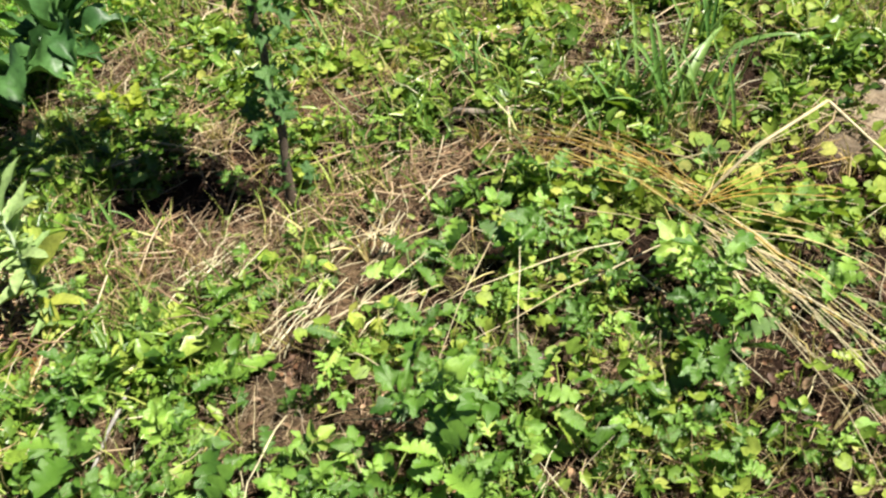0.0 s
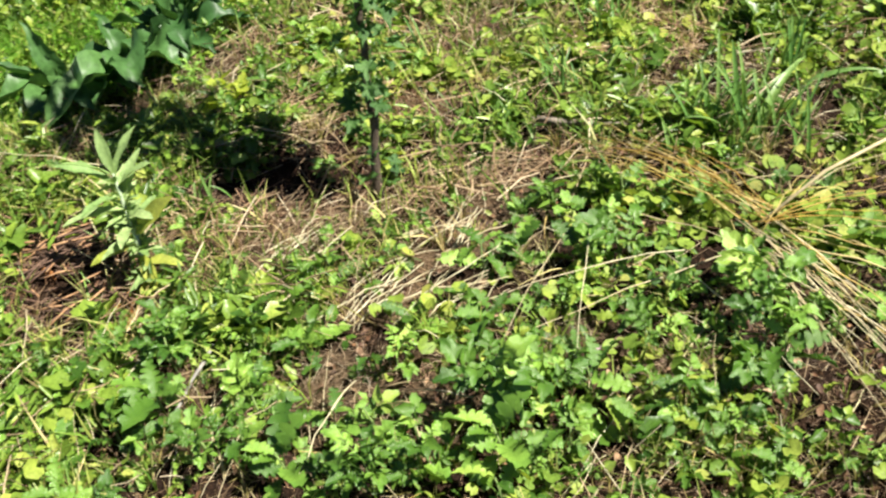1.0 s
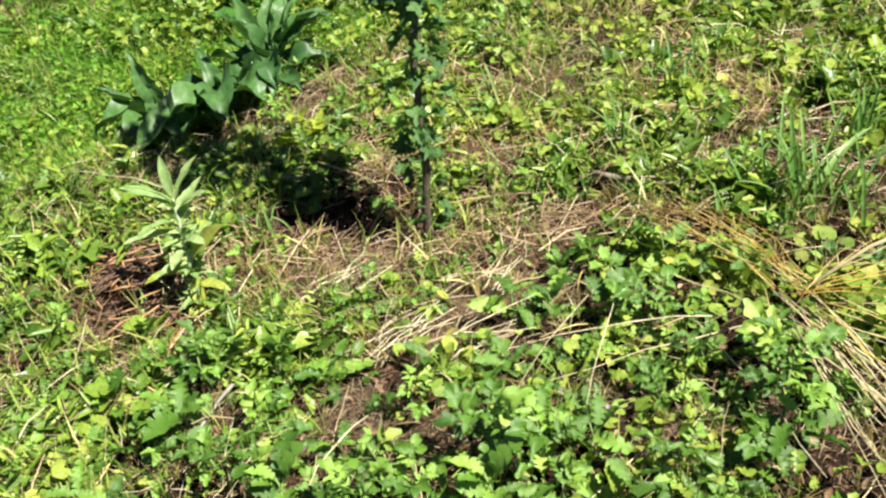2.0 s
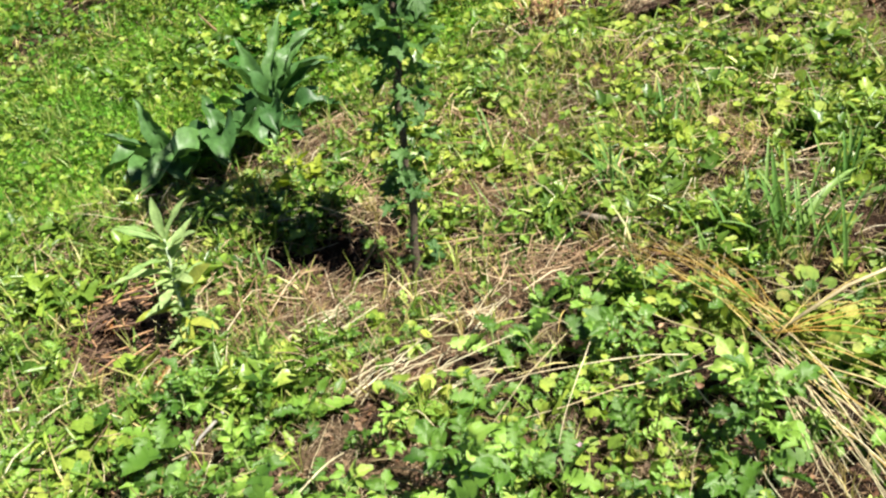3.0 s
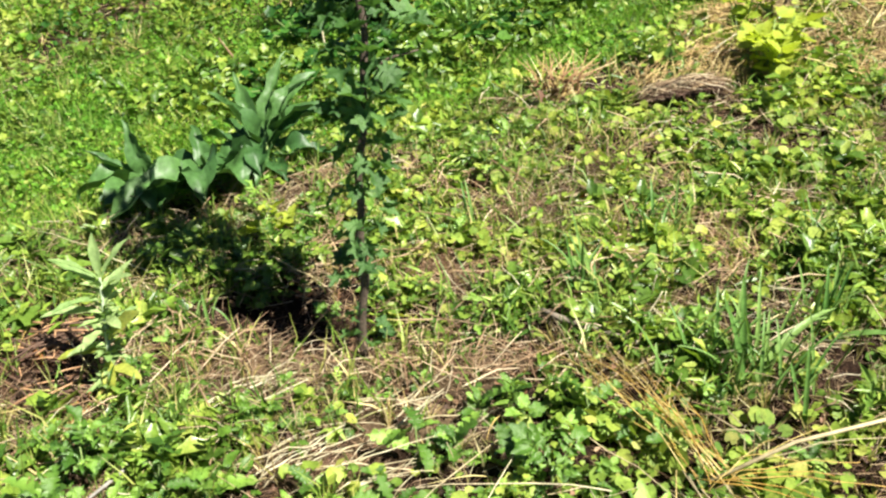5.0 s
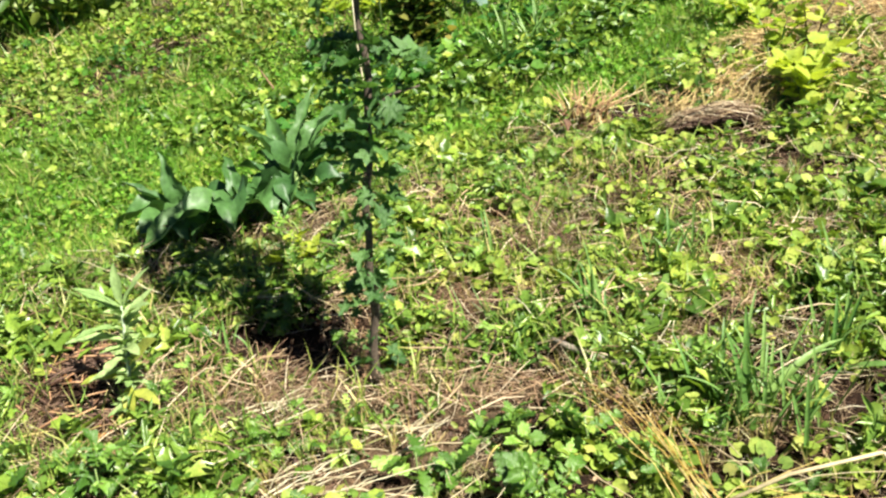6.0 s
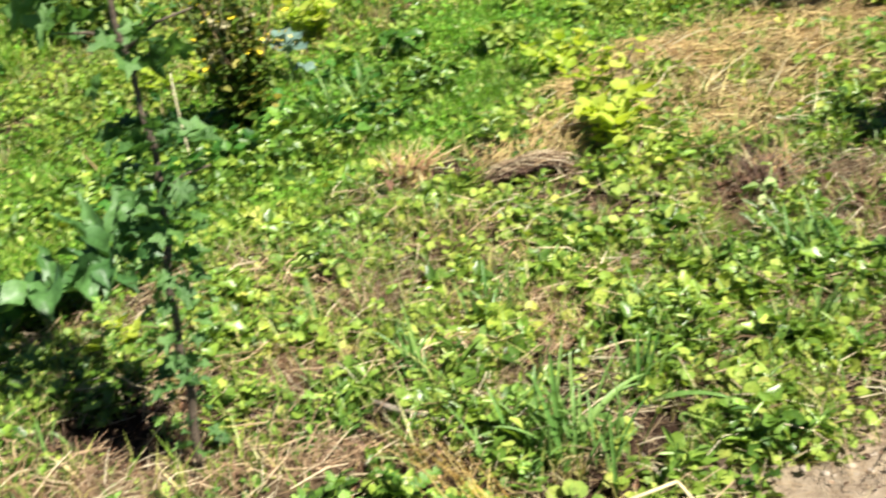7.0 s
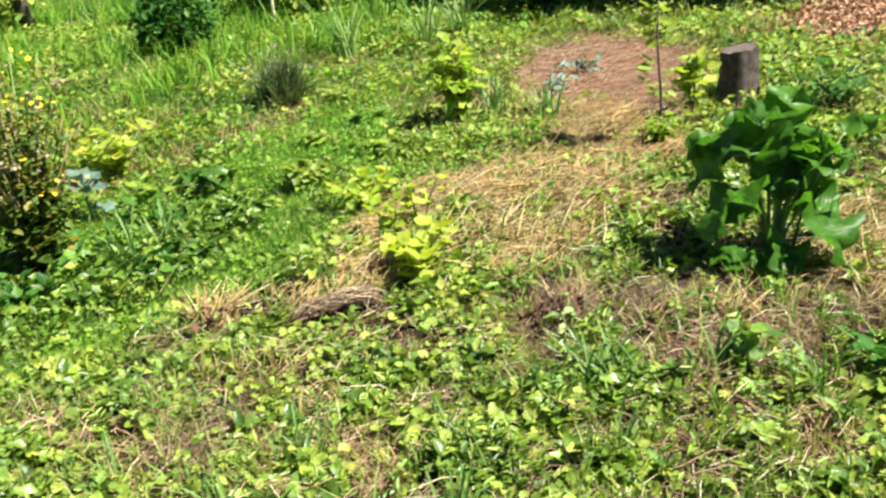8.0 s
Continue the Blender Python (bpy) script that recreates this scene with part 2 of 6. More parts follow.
def rib_leaf(rim, fold=0.3, curl=0.15):
    """A small leaf of few faces, folded along its rib; the rim starts at its base and its tip lies half-way round."""
    rim = np.asarray(rim, float)
    return np.column_stack([rim, fold * np.abs(rim[:, 1]) - curl * rim[:, 0] ** 2]), np.array([[0, i, i + 1] for i in range(1, len(rim) - 1)])


def crinkled_leaf(rim, fold=0.25, curl=0.15, seed=0, amp=0.1):
    """Like fan_leaf, with a ring between rib and rim and puckers between the veins."""
    rr = random.Random(seed)
    rim = np.asarray(rim, float)
    mid = 0.58 * rim + 0.42 * np.array((0.45, 0.0))
    pts = np.vstack([[0.45, 0.0], mid, rim])
    z = 1.5 * fold * np.abs(pts[:, 1]) - curl * pts[:, 0] ** 2 + np.array([rr.uniform(-amp, amp) for _ in pts])
    n = len(rim)
    t = []
    for i in range(n):
        j = (i + 1) % n
        t += [(0, 1 + i, 1 + j), (1 + i, 1 + n + i, 1 + n + j), (1 + i, 1 + n + j, 1 + j)]
    return np.column_stack([pts, z]), np.array(t)


def jagged_leaf(pairs=5, wide=0.5, depth=0.6, fold=0.3, curl=0.3, seed=0, sweep=0.7):
    """A long leaf cut into pairs of forward-pointing lobes along its rib, on a short stalk."""
    rr = random.Random(seed)
    pts, t = [], []

    def put(x, y):
        pts.append((x, y, 1.6 * fold * abs(y) - curl * x * x + rr.uniform(-0.05, 0.05)))
        return len(pts) - 1
    step = 0.74 / pairs
    mids = [put(0.18 + step * i, 0.0) for i in range(pairs + 1)]
    tip = put(1.0, rr.uniform(-0.03, 0.03))
    for side in (-1, 1):
        valleys, points = [], []
        for i in range(pairs + 1):
            x = 0.18 + step * i
            w = wide * 0.5 * math.sin(math.pi * min(0.95, 0.2 + 0.72 * i / pairs)) ** 0.7 * rr.uniform(0.82, 1.12)
            valleys.append(put(x + 0.1 * step, side * w * (1 - depth) * (0.5 if i == 0 else 1)))
            points.append((put(x + 0.45 * step, side * w * 0.97), put(x + (sweep + 0.2) * step, side * w * 0.9)) if i < pairs else (tip, tip))
        for i in range(pairs + 1):
            nxt = mids[i + 1] if i < pairs else tip
            near, far = points[i]
            quad = [(mids[i], valleys[i], near)]
            if i < pairs:
                quad += [(mids[i], near, far), (mids[i], far, nxt), (nxt, far, valleys[i + 1])]
            t += [q if side < 0 else (q[0], q[2], q[1]) for q in quad]
    k = len(pts)
    pts += [(0, -0.012, 0), (0, 0.012, 0), (0.2, 0.01, 0), (0.2, -0.01, 0)]
    t += [(k, k + 3, k + 2), (k, k + 2, k + 1)]
    return np.array(pts), np.array(t)


def toothed_rim(seed, wide, n=12):
    rr = random.Random(seed)
    out = []
    for i in range(n):
        a = -math.pi + 2 * math.pi * i / n
        r = 0.5 * (1 + (0.12 if i % 2 else -0.12) * rr.uniform(0.3, 1.5) + rr.uniform(-0.05, 0.05))
        out.append((0.5 + r * math.cos(a), wide * r * math.sin(a) * (1 - 0.3 * math.cos(a))))
    return out


def trefoil(seed):
    """Three toothed leaflets at the end of one stalk."""
    rr = random.Random(seed)
    bits = [tube([(0, 0, 0), (0.3, 0, 0.06), (0.55, 0, 0.05)], [0.013, 0.011, 0.009], 3, False)]
    for az in (-78, 0, 78):
        leaflet = fan_leaf(toothed_rim(rr.randrange(999), rr.uniform(0.5, 0.66), 12), rr.uniform(0.4, 0.9), rr.uniform(0.1, 0.7))
        bits.append(moved(scaled(leaflet, rr.uniform(0.4, 0.5)), pose(0.54, 0, 0.05, rr.uniform(-18, 18), rr.uniform(-14, 18), az + rr.uniform(-12, 12))))
    return joined(bits)


def scalloped_rim(lobes=5, depth=0.35, wide=0.9, n=20, seed=0):
    """A round leaf cut into rounded lobes, the deepest cut at its base."""
    rr = random.Random(seed)
    a = np.linspace(-math.pi, math.pi, n, endpoint=False)
    r = 0.5 * (1 - depth * (1 - np.abs(np.cos(a * lobes / 2)) ** 0.6)) * np.array([rr.uniform(0.9, 1.08) for _ in a])
    return np.column_stack([0.5 + r * np.cos(a), wide * r * np.sin(a)])


def ruffled(vt, amp, size, seed=0):
    """The same mesh with its surface puckered."""
    v = [tuple(Vector(p) + noise.noise_vector(Vector(p) / size + Vector((seed * 3.1, 0, 0))) * amp) for p in vt[0]]
    return np.array(v), vt[1]


def lobed_rim(n=18, lobes=5, depth=0.3, wide=0.8, turn=0.0):
    a = np.linspace(-math.pi, math.pi, n, endpoint=False) + turn
    r = 0.5 * (1 - depth * (0.5 - 0.5 * np.cos(a * lobes)))
    return np.column_stack([0.5 + r * np.cos(a), wide * r * np.sin(a)])


def round_rim(n=9, notch=0.35):
    a = np.linspace(-math.pi, math.pi, n, endpoint=False)
    r = 0.5 * np.where(np.arange(n) % 2, 1.0, 0.9)
    r[0] *= notch
    return np.column_stack([0.45 + r * np.cos(a), 1.05 * r * np.sin(a)])


def oval_rim(wide=0.55, n=6):
    a = np.linspace(-math.pi, math.pi, n, endpoint=False)
    return np.column_stack([0.5 + 0.5 * np.cos(a), wide * 0.5 * np.sin(a) * (1 - 0.25 * np.cos(a))])


def arch_leaf(length, width, rise, fall, segs=8, fold=0.25, wave=0.0, shape=(0.6, 0.9), stalk=0.0, seed=0, twist=0.0, crinkle=0.0):
    """A long leaf along +x: rises at `rise` degrees and bends to `fall`; shape: where it is widest and how full it is."""
    rr = random.Random(seed)
    s = np.linspace(0, 1, segs + 1)
    ang = np.radians(rise + (fall - rise) * s ** 1.2)
    step = length / segs
    x = np.concatenate([[0], np.cumsum(np.cos(ang[:-1]) * step)])
    z = np.concatenate([[0], np.cumsum(np.sin(ang[:-1]) * step)])
    u = np.clip((s - stalk) / (1 - stalk), 0, 1)
    w = width * 0.5 * np.sin(math.pi * u ** shape[0]) ** shape[1] + 0.0015
    w[-1] = 0.0008
    v, t = [], []
    ph = rr.uniform(0, 6)
    for i in range(segs + 1):
        nx, nz = -math.sin(ang[i]), math.cos(ang[i])
        for k, side in ((0, -1.0), (1, -0.5), (2, 0.0), (3, 0.5), (4, 1.0)):
            lift = fold * abs(side) * w[i] + wave * w[i] * abs(side) * math.sin(ph + i * 13.0 / segs + side * 1.3)
            lift += crinkle * w[i] * rr.uniform(-1, 1)
            off = twist * s[i] * w[i] * side
            v.append((x[i] + nx * lift, side * w[i], z[i] + nz * lift + off))
    for i in range(segs):
        for k in range(4):
            a, b = i * 5 + k, i * 5 + k + 1
            t += [(a, b, b + 5), (a, b + 5, a + 5)]
    return np.array(v), np.array(t)


def ribbon(length, width, rise, fall, segs=2):
    """A grass blade along +x."""
    s = np.linspace(0, 1, segs + 1)
    ang = np.radians(rise + (fall - rise) * s)
    x = np.concatenate([[0], np.cumsum(np.cos(ang[:-1]) * length / segs)])
    z = np.concatenate([[0], np.cumsum(np.sin(ang[:-1]) * length / segs)])
    w = 0.5 * width * (1 - s ** 2) + 0.004 * width
    v = np.concatenate([np.column_stack([x, -w, z]), np.column_stack([x, w, z])])
    n = segs + 1
    t = []
    for i in range(segs):
        t += [(i, i + 1, n + i + 1), (i, n + i + 1, n + i)]
    return v, np.array(t)


def tube(points, radii, sides=6, ends=True):
    """A round stem along points; each with its own radius."""
    pts = [Vector(p) for p in points]
    v, t = [], []
    for i, p in enumerate(pts):
        d = (pts[min(i + 1, len(pts) - 1)] - pts[max(i - 1, 0)]).normalized()
        a = d.orthogonal().normalized() if abs(d.z) > 0.95 else d.cross(Vector((0, 0, 1))).normalized()
        b = d.cross(a)
        for k in range(sides):
            th = 2 * math.pi * k / sides
            v.append(p + (a * math.cos(th) + b * math.sin(th)) * radii[i])
    for i in range(len(pts) - 1):
        for k in range(sides):
            a, b = i * sides + k, i * sides + (k + 1) % sides
            t += [(a, b, b + sides), (a, b + sides, a + sides)]
    for base, flip in ((0, True), ((len(pts) - 1) * sides, False)) if ends else ():
        for k in range(1, sides - 1):
            t.append((base, base + k + 1, base + k) if flip else (base, base + k, base + k + 1))
    return np.array([tuple(q) for q in v]), np.array(t)


# ---- the lie of the land ----
def vnoise(x, y, size, seed=0):
    """Smooth noise from 0 to 1 on a lattice of the given size."""
    x, y = np.asarray(x, float) / size + seed * 17.3, np.asarray(y, float) / size + seed * 9.1
    i, j = np.floor(x), np.floor(y)
    u, v = x - i, y - j
    u, v = u * u * (3 - 2 * u), v * v * (3 - 2 * v)

    def h(a, b):
        q = np.sin(a * 127.1 + b * 311.7 + seed * 74.7) * 43758.5453
        return q - np.floor(q)
    return (h(i, j) * (1 - u) + h(i + 1, j) * u) * (1 - v) + (h(i, j + 1) * (1 - u) + h(i + 1, j + 1) * u) * v


def blobs(x, y, spots, edge=0.35):
    """1 inside soft ragged ellipses (x, y, half-length, half-width, degrees), 0 outside."""
    x, y = np.asarray(x, float), np.asarray(y, float)
    best = np.zeros_like(x)
    rag = 0.75 + 0.5 * vnoise(x, y, 0.11, 3)
    for cx, cy, a, b, deg in spots:
        c, s = math.cos(radians(deg)), math.sin(radians(deg))
        dx, dy = x - cx, y - cy
        r = np.hypot((dx * c + dy * s) / a, (-dx * s + dy * c) / b) * rag
        best = np.maximum(best, np.clip((1 + edge - r) / (2 * edge), 0, 1))
    return best


BARE = [(0.48, 1.83, 0.28, 0.17, -20), (-0.10, 2.02, 0.24, 0.12, -25), (-0.26, 2.99, 0.17, 0.09, 0), (0.93, 1.64, 0.22, 0.1, -10),
        (0.72, 1.49, 0.2, 0.08, -15), (0.45, 1.42, 0.16, 0.06, -30), (1.38, 1.62, 0.12, 0.09, 0), (0.96, 2.07, 0.14, 0.12, 0),
        (2.68, 2.22, 0.28, 0.17, 20), (3.2, 1.98, 0.4, 0.14, 25), (1.35, 2.35, 0.25, 0.08, 30), (1.65, 2.45, 0.2, 0.1, 20), (1.95, 2.02, 0.14, 0.08, 0), (3.75, 1.75, 0.35, 0.22, 20),
        (2.95, 1.72, 0.36, 0.1, 25), (2.6, 1.42, 0.2, 0.07, 10), (3.3, 1.68, 0.3, 0.1, 20), (2.35, 1.95, 0.16, 0.06, 30), (2.25, 1.55, 0.14, 0.05, 0), (3.0, 2.1, 0.3, 0.1, 30), (0.40, 1.05, 0.16, 0.08, -40), (0.05, 1.30, 0.16, 0.07, -30), (0.55, 2.72, 0.25, 0.1, 0), (3.2, 1.5, 0.3, 0.1, 30),
        (3.1, 6.0, 0.42, 0.26, 20), (3.5, 6.35, 0.3, 0.2, 0), (2.4, 5.6, 0.3, 0.13, 30), (4.6, 7.6, 0.4, 0.2, 20), (1.0, 3.45, 0.12, 0.05, 0), (1.6, 5.0, 0.25, 0.1, 0), (2.44, 5.23, 0.3, 0.12, 20), (0.28, 1.28, 0.18, 0.06, -25), (0.5, 1.12, 0.14, 0.05, 20), (0.0, 1.5, 0.12, 0.05, -30), (0.85, 0.85, 0.1, 0.05, 0), (0.72, 1.05, 0.12, 0.05, -30), (2.58, 6.87, 0.4, 0.16, 20)]
HAYS = [(2.36, 3.07, 0.15, 0.09, 20), (4.35, 4.05, 0.34, 0.24, -60), (4.6, 4.45, 0.3, 0.2, -50), (4.1, 3.75, 0.35, 0.22, -50), (4.4, 3.45, 0.25, 0.18, 0), (2.98, 3.12, 0.34, 0.14, 20), (2.9, 2.8, 0.2, 0.12, 20), (3.3, 2.92, 0.28, 0.15, 10), (2.75, 3.48, 0.3, 0.18, 20), (3.3, 3.58, 0.45, 0.28, 10), (3.7, 3.25, 0.32, 0.2, 0), (4.15, 1.95, 0.4, 0.2, 20)]
SAND = [(2.05, 0.86, 0.38, 0.2, -24), (2.4, 0.68, 0.3, 0.2, -24)]
CLEAR = [(0.65, 1.74, 0.11, 0.08, 0), (-0.13, 2.12, 0.2, 0.09, -20), (-0.08, 1.89, 0.15, 0.1, -20)]
# last spot and first hollow: soil kept dark, partly for the sapling's shade
ROTS_AND_SHADE = [(-0.18, 2.15, 0.3, 0.15, -25), (-0.08, 1.89, 0.16, 0.1, -20), (0.48, 2.02, 0.24, 0.11, -22)]
HOLLOWS = [(0.46, 2.05, 0.24, 0.11, -22), (-0.06, 1.95, 0.12, 0.07, 0), (2.03, 2.8, 0.17, 0.07, -10), (0.3, 2.75, 0.14, 0.07, -20)]
MULCH = [(5.68, 5.5, 1.55, 0.95, 54), (4.75, 4.3, 0.5, 0.3, -50)]
STRAWBERRY = [(1.45, 4.0, 0.55, 0.28, 12), (0.6, 4.0, 0.4, 0.2, 10), (2.1, 4.35, 0.3, 0.2, 20)]
CHIPS = [(8.3, 5.15, 1.1, 0.8, 30)]


def beyond(x, y):
    """How far a place lies past the brow that runs from the comfrey to the hay."""
    return (y - 3.05) - 0.26 * (x - 0.9)


def lawn(x, y):
    d = beyond(x, y)
    return np.clip((d + 0.12) / 0.18, 0, 1) * np.clip((5.1 + 0.35 * x - y) / 0.8, 0, 1) * np.clip((3.2 - x + 0.4 * (y - 3.5)) / 0.4, 0, 1) * (1 - 0.85 * blobs(x, y, HAYS))


def height(x, y):
    x, y = np.asarray(x, float), np.asarray(y, float)
    near = np.clip(2.5 - 0.12 * np.hypot(x, y), 0.8, 1)
    z = 0.035 * (vnoise(x, y, 0.55, 1) - 0.5) + 0.018 * (vnoise(x, y, 0.14, 2) - 0.5) + 0.008 * (vnoise(x, y, 0.05, 4) - 0.5)
    z = z * near - 0.07 * np.clip(beyond(x, y) / 0.25, 0, 1) * np.clip((2.8 - x) / 0.8, 0, 1)
    z = z + 0.04 * np.exp(-((x - 2.46) / 0.26) ** 2 - ((y - 3.14) / 0.16) ** 2) + 0.05 * np.exp(-((x - 3.2) / 0.6) ** 2 - ((y - 3.4) / 0.3) ** 2)
    z = z - 0.13 * np.exp(-((x - 2.02) / 0.15) ** 2 - ((y - 2.83) / 0.07) ** 2)
    z = z + 0.05 * np.exp(-((x - 2.12) / 0.28) ** 2 - ((y - 0.81) / 0.19) ** 2)
    z = z - 0.035 * blobs(x, y, HOLLOWS, 0.6) - 0.035 * np.exp(-((x - 0.62) / 0.25) ** 2 - ((y - 1.85) / 0.2) ** 2)
    return float(z) if z.ndim == 0 else z


def build_ground():
    def axis(lo, a, b, hi, fine):
        left = -np.geomspace(fine, a - lo, 26)[::-1] + a
        right = np.geomspace(fine, hi - b, 30) + b
        return np.concatenate([left, np.arange(a, b, fine), right])
    xs, ys = axis(-150, -0.9, 4.6, 160, 0.028), axis(-150, 0.1, 4.0, 170, 0.028)
    gx, gy = np.meshgrid(xs, ys)
    gx, gy = gx.ravel(), gy.ravel()
    nx, ny = len(xs), len(ys)
    i, j = np.meshgrid(np.arange(nx - 1), np.arange(ny - 1))
    a = (j * nx + i).ravel()
    tris = np.concatenate([np.column_stack([a, a + 1, a + nx + 1]), np.column_stack([a, a + nx + 1, a + nx])])
    me = mesh_of("ground", np.column_stack([gx, gy, height(gx, gy)]), tris, SOIL)
    r = np.hypot(gx, gy)
    aside = np.clip(np.maximum(np.maximum(0.31 * gx - 0.4 - gy, -0.4 - 0.25 * (gy - 0.6) - gx), 0.75 - np.hypot(gx - 0.45, gy + 0.4)) / 0.3 + 0.6 * (vnoise(gx, gy, 0.4, 12) - 0.5), 0, 1)
    masks = {"grassy": np.clip(0.75 * lawn(gx, gy) + np.clip((r - 5.0) / 6, 0, 0.8) + 0.5 * aside, 0, 0.85) * (1 - blobs(gx, gy, MULCH + CHIPS + HAYS)),
             "strawy": 0.75 * np.maximum(blobs(gx, gy, HAYS), 0.55 * blobs(gx, gy, BARE)) * (1 - blobs(gx, gy, HOLLOWS + ROTS_AND_SHADE)),
             "reddish": 0.9 * np.maximum(blobs(gx, gy, CHIPS), 0.8 * blobs(gx, gy, MULCH)),
             "sandy": 0.9 * blobs(gx, gy, SAND)}
    for key, val in masks.items():
        at = me.attributes.new(key, 'FLOAT', 'POINT')
        at.data.foreach_set("value", val.astype(np.float32))
    return tagged(new("ground", me), "brown garden soil, uneven, under weeds and straw", "ground", kind="structure")


build_ground()


# ---- scattered cover ----
def spread(n, weight, seed, r0=0.75, r1=15.0, even=False):
    """n places (x, y) over the garden, thinning with distance from the path, kept by weight(x, y)."""
    rng = np.random.default_rng(seed)
    out, have = [], 0
    for _ in range(60):
        m = 60000
        th = rng.uniform(radians(18), radians(118), m)
        u = rng.random(m)
        r = r0 + (r1 - r0) * u if even else r0 * (r1 / r0) ** u
        x, y = 0.45 + r * np.cos(th), -0.35 + r * np.sin(th)
        ok = (rng.random(m) < weight(x, y)) & (x > -1.0) & (y > 0.5 * x - 1.3)
        out.append(np.column_stack([x[ok], y[ok]]))
        have += ok.sum()
        if have >= n:
            break
    return np.concatenate(out)[:n], rng


def turns(yaw, tilt, roll):
    """Turn matrices Rz(yaw) Ry(tilt) Rx(roll)."""
    cz, sz, cy, sy, cx, sx = np.cos(yaw), np.sin(yaw), np.cos(tilt), np.sin(tilt), np.cos(roll), np.sin(roll)
    m = np.empty((len(yaw), 3, 3))
    m[:, 0, 0], m[:, 0, 1], m[:, 0, 2] = cz * cy, cz * sy * sx - sz * cx, cz * sy * cx + sz * sx
    m[:, 1, 0], m[:, 1, 1], m[:, 1, 2] = sz * cy, sz * sy * sx + cz * cx, sz * sy * cx - cz * sx
    m[:, 2, 0], m[:, 2, 1], m[:, 2, 2] = -sy, cy * sx, cy * cx
    return m


def range_of(p):
    return np.hypot(p[:, 0] - 0.5, p[:, 1] + 0.3)


def stuff(name, shapes, p, rng, size, material, label, category, tilt=0.25, lift=0.0, grow=0.6, yaw=None):
    """One mesh of many small pieces: a shape picked for each place, turned, tilted and sized."""
    n = len(p)
    pick = rng.integers(0, len(shapes), n)
    s = rng.uniform(size[0], size[1], n) * np.maximum(1.0, range_of(p) / 3.0) ** grow
    ya = rng.uniform(0, 2 * math.pi, n) if yaw is None else yaw
    rot = turns(ya, rng.normal(0, tilt, n), rng.normal(0, tilt, n))
    z = height(p[:, 0], p[:, 1]) + (lift(p, rng) if callable(lift) else lift)
    base = np.column_stack([p, z])
    vs, ts, k = [], [], 0
    for i, (v, t) in enumerate(shapes):
        idx = np.nonzero(pick == i)[0]
        if not len(idx):
            continue
        w = np.einsum('nij,kj->nki', rot[idx], v) * s[idx, None, None] + base[idx, None, :]
        vs.append(w.reshape(-1, 3))
        ts.append((t[None] + (np.arange(len(idx)) * len(v))[:, None, None] + k).reshape(-1, 3))
        k += len(idx) * len(v)
    ob = new(name, mesh_of(name, np.concatenate(vs), np.concatenate(ts), material))
    return tagged(ob, label, category, kind="stuff")


def sprig(leaf, count, reach, rise, size, seed, up=(0.3, 0.9)):
    """A few leaves on thin stalks from one root."""
    rr = random.Random(seed)
    bits = []
    for i in range(count):
        az = 360 * i / count + rr.uniform(-35, 35)
        out, h = reach * rr.uniform(0.25, 1), rise * rr.uniform(up[0], up[1])
        tip = Vector((out * math.cos(radians(az)), out * math.sin(radians(az)), h))
        s = size * rr.uniform(0.65, 1.15)
        lf = moved(scaled(leaf, s), pose(*tip, rr.uniform(-45, 45), rr.uniform(-50, 35), az + rr.uniform(-40, 40)))
        w = 0.03 * size
        side = Vector((-math.sin(radians(az)), math.cos(radians(az)), 0)) * w
        v = np.vstack([lf[0], [-side, side, tip]])
        k = len(lf[0])
        t = np.vstack([lf[1], [[k, k + 1, k + 2]], [[k + 2, 0, 1]]])
        bits.append((v, t))
    return joined(bits)


TOOTHED = [fan_leaf(toothed_rim(k, (0.55, 0.7, 0.85, 0.6)[k]), (0.3, 0.6, 0.4, 0.75)[k], (0.2, 0.4, -0.15, 0.5)[k]) for k in range(4)]
IVYLEAF = fan_leaf(round_rim(13), 0.32, 0.2)
OVAL = rib_leaf(oval_rim(), 0.3, 0.15)
LOBED = TOOTHED[2]
IVIES = [sprig(IVYLEAF, c, 1.7, 2.0, 1.0, s) for s, c in enumerate((4, 5, 6, 3, 5))]
CHICKS = [sprig(OVAL, c, 2.0, 2.6, 1.0, 20 + s) for s, c in enumerate((6, 7, 8, 6, 9))]
LOBES = [sprig(lf, c, 1.2, 1.7, w, 40 + s) for s, (lf, c, w) in enumerate(((jagged_leaf(3, 0.7, 0.5, 0.3, 0.45, 1), 5, 1.1), (trefoil(1), 4, 1.3), (TOOTHED[1], 5, 0.9), (jagged_leaf(4, 0.55, 0.65, 0.4, 0.3, 2), 5, 1.2), (trefoil(2), 4, 1.4), (TOOTHED[3], 4, 1.0)))]
BEDS = [sprig(TOOTHED[s], c, 1.5, 1.6, 1.0, 40 + s) for s, c in enumerate((4, 5, 6, 5))]


def tiered(leaves, count, tall, seed):
    """A small upright plant: leaves spiral up a stem, the lower ones larger and flatter."""
    rr = random.Random(seed)
    bits = [tube([(0, 0, -0.05), (0.02, 0.02, 0.5 * tall), (0, 0.03, tall)], [0.03, 0.025, 0.015], 3, False)]
    for i in range(count):
        tier = i / count
        bits.append(moved(scaled(leaves[rr.randrange(len(leaves))], rr.uniform(0.7, 1.25) * (1.1 - 0.5 * tier)),
                          pose(0, 0, tall * (0.1 + 0.9 * tier), rr.uniform(-45, 45), -rr.uniform(-10, 30) - 40 * tier, 137 * i + rr.uniform(-30, 30))))
    return joined(bits)


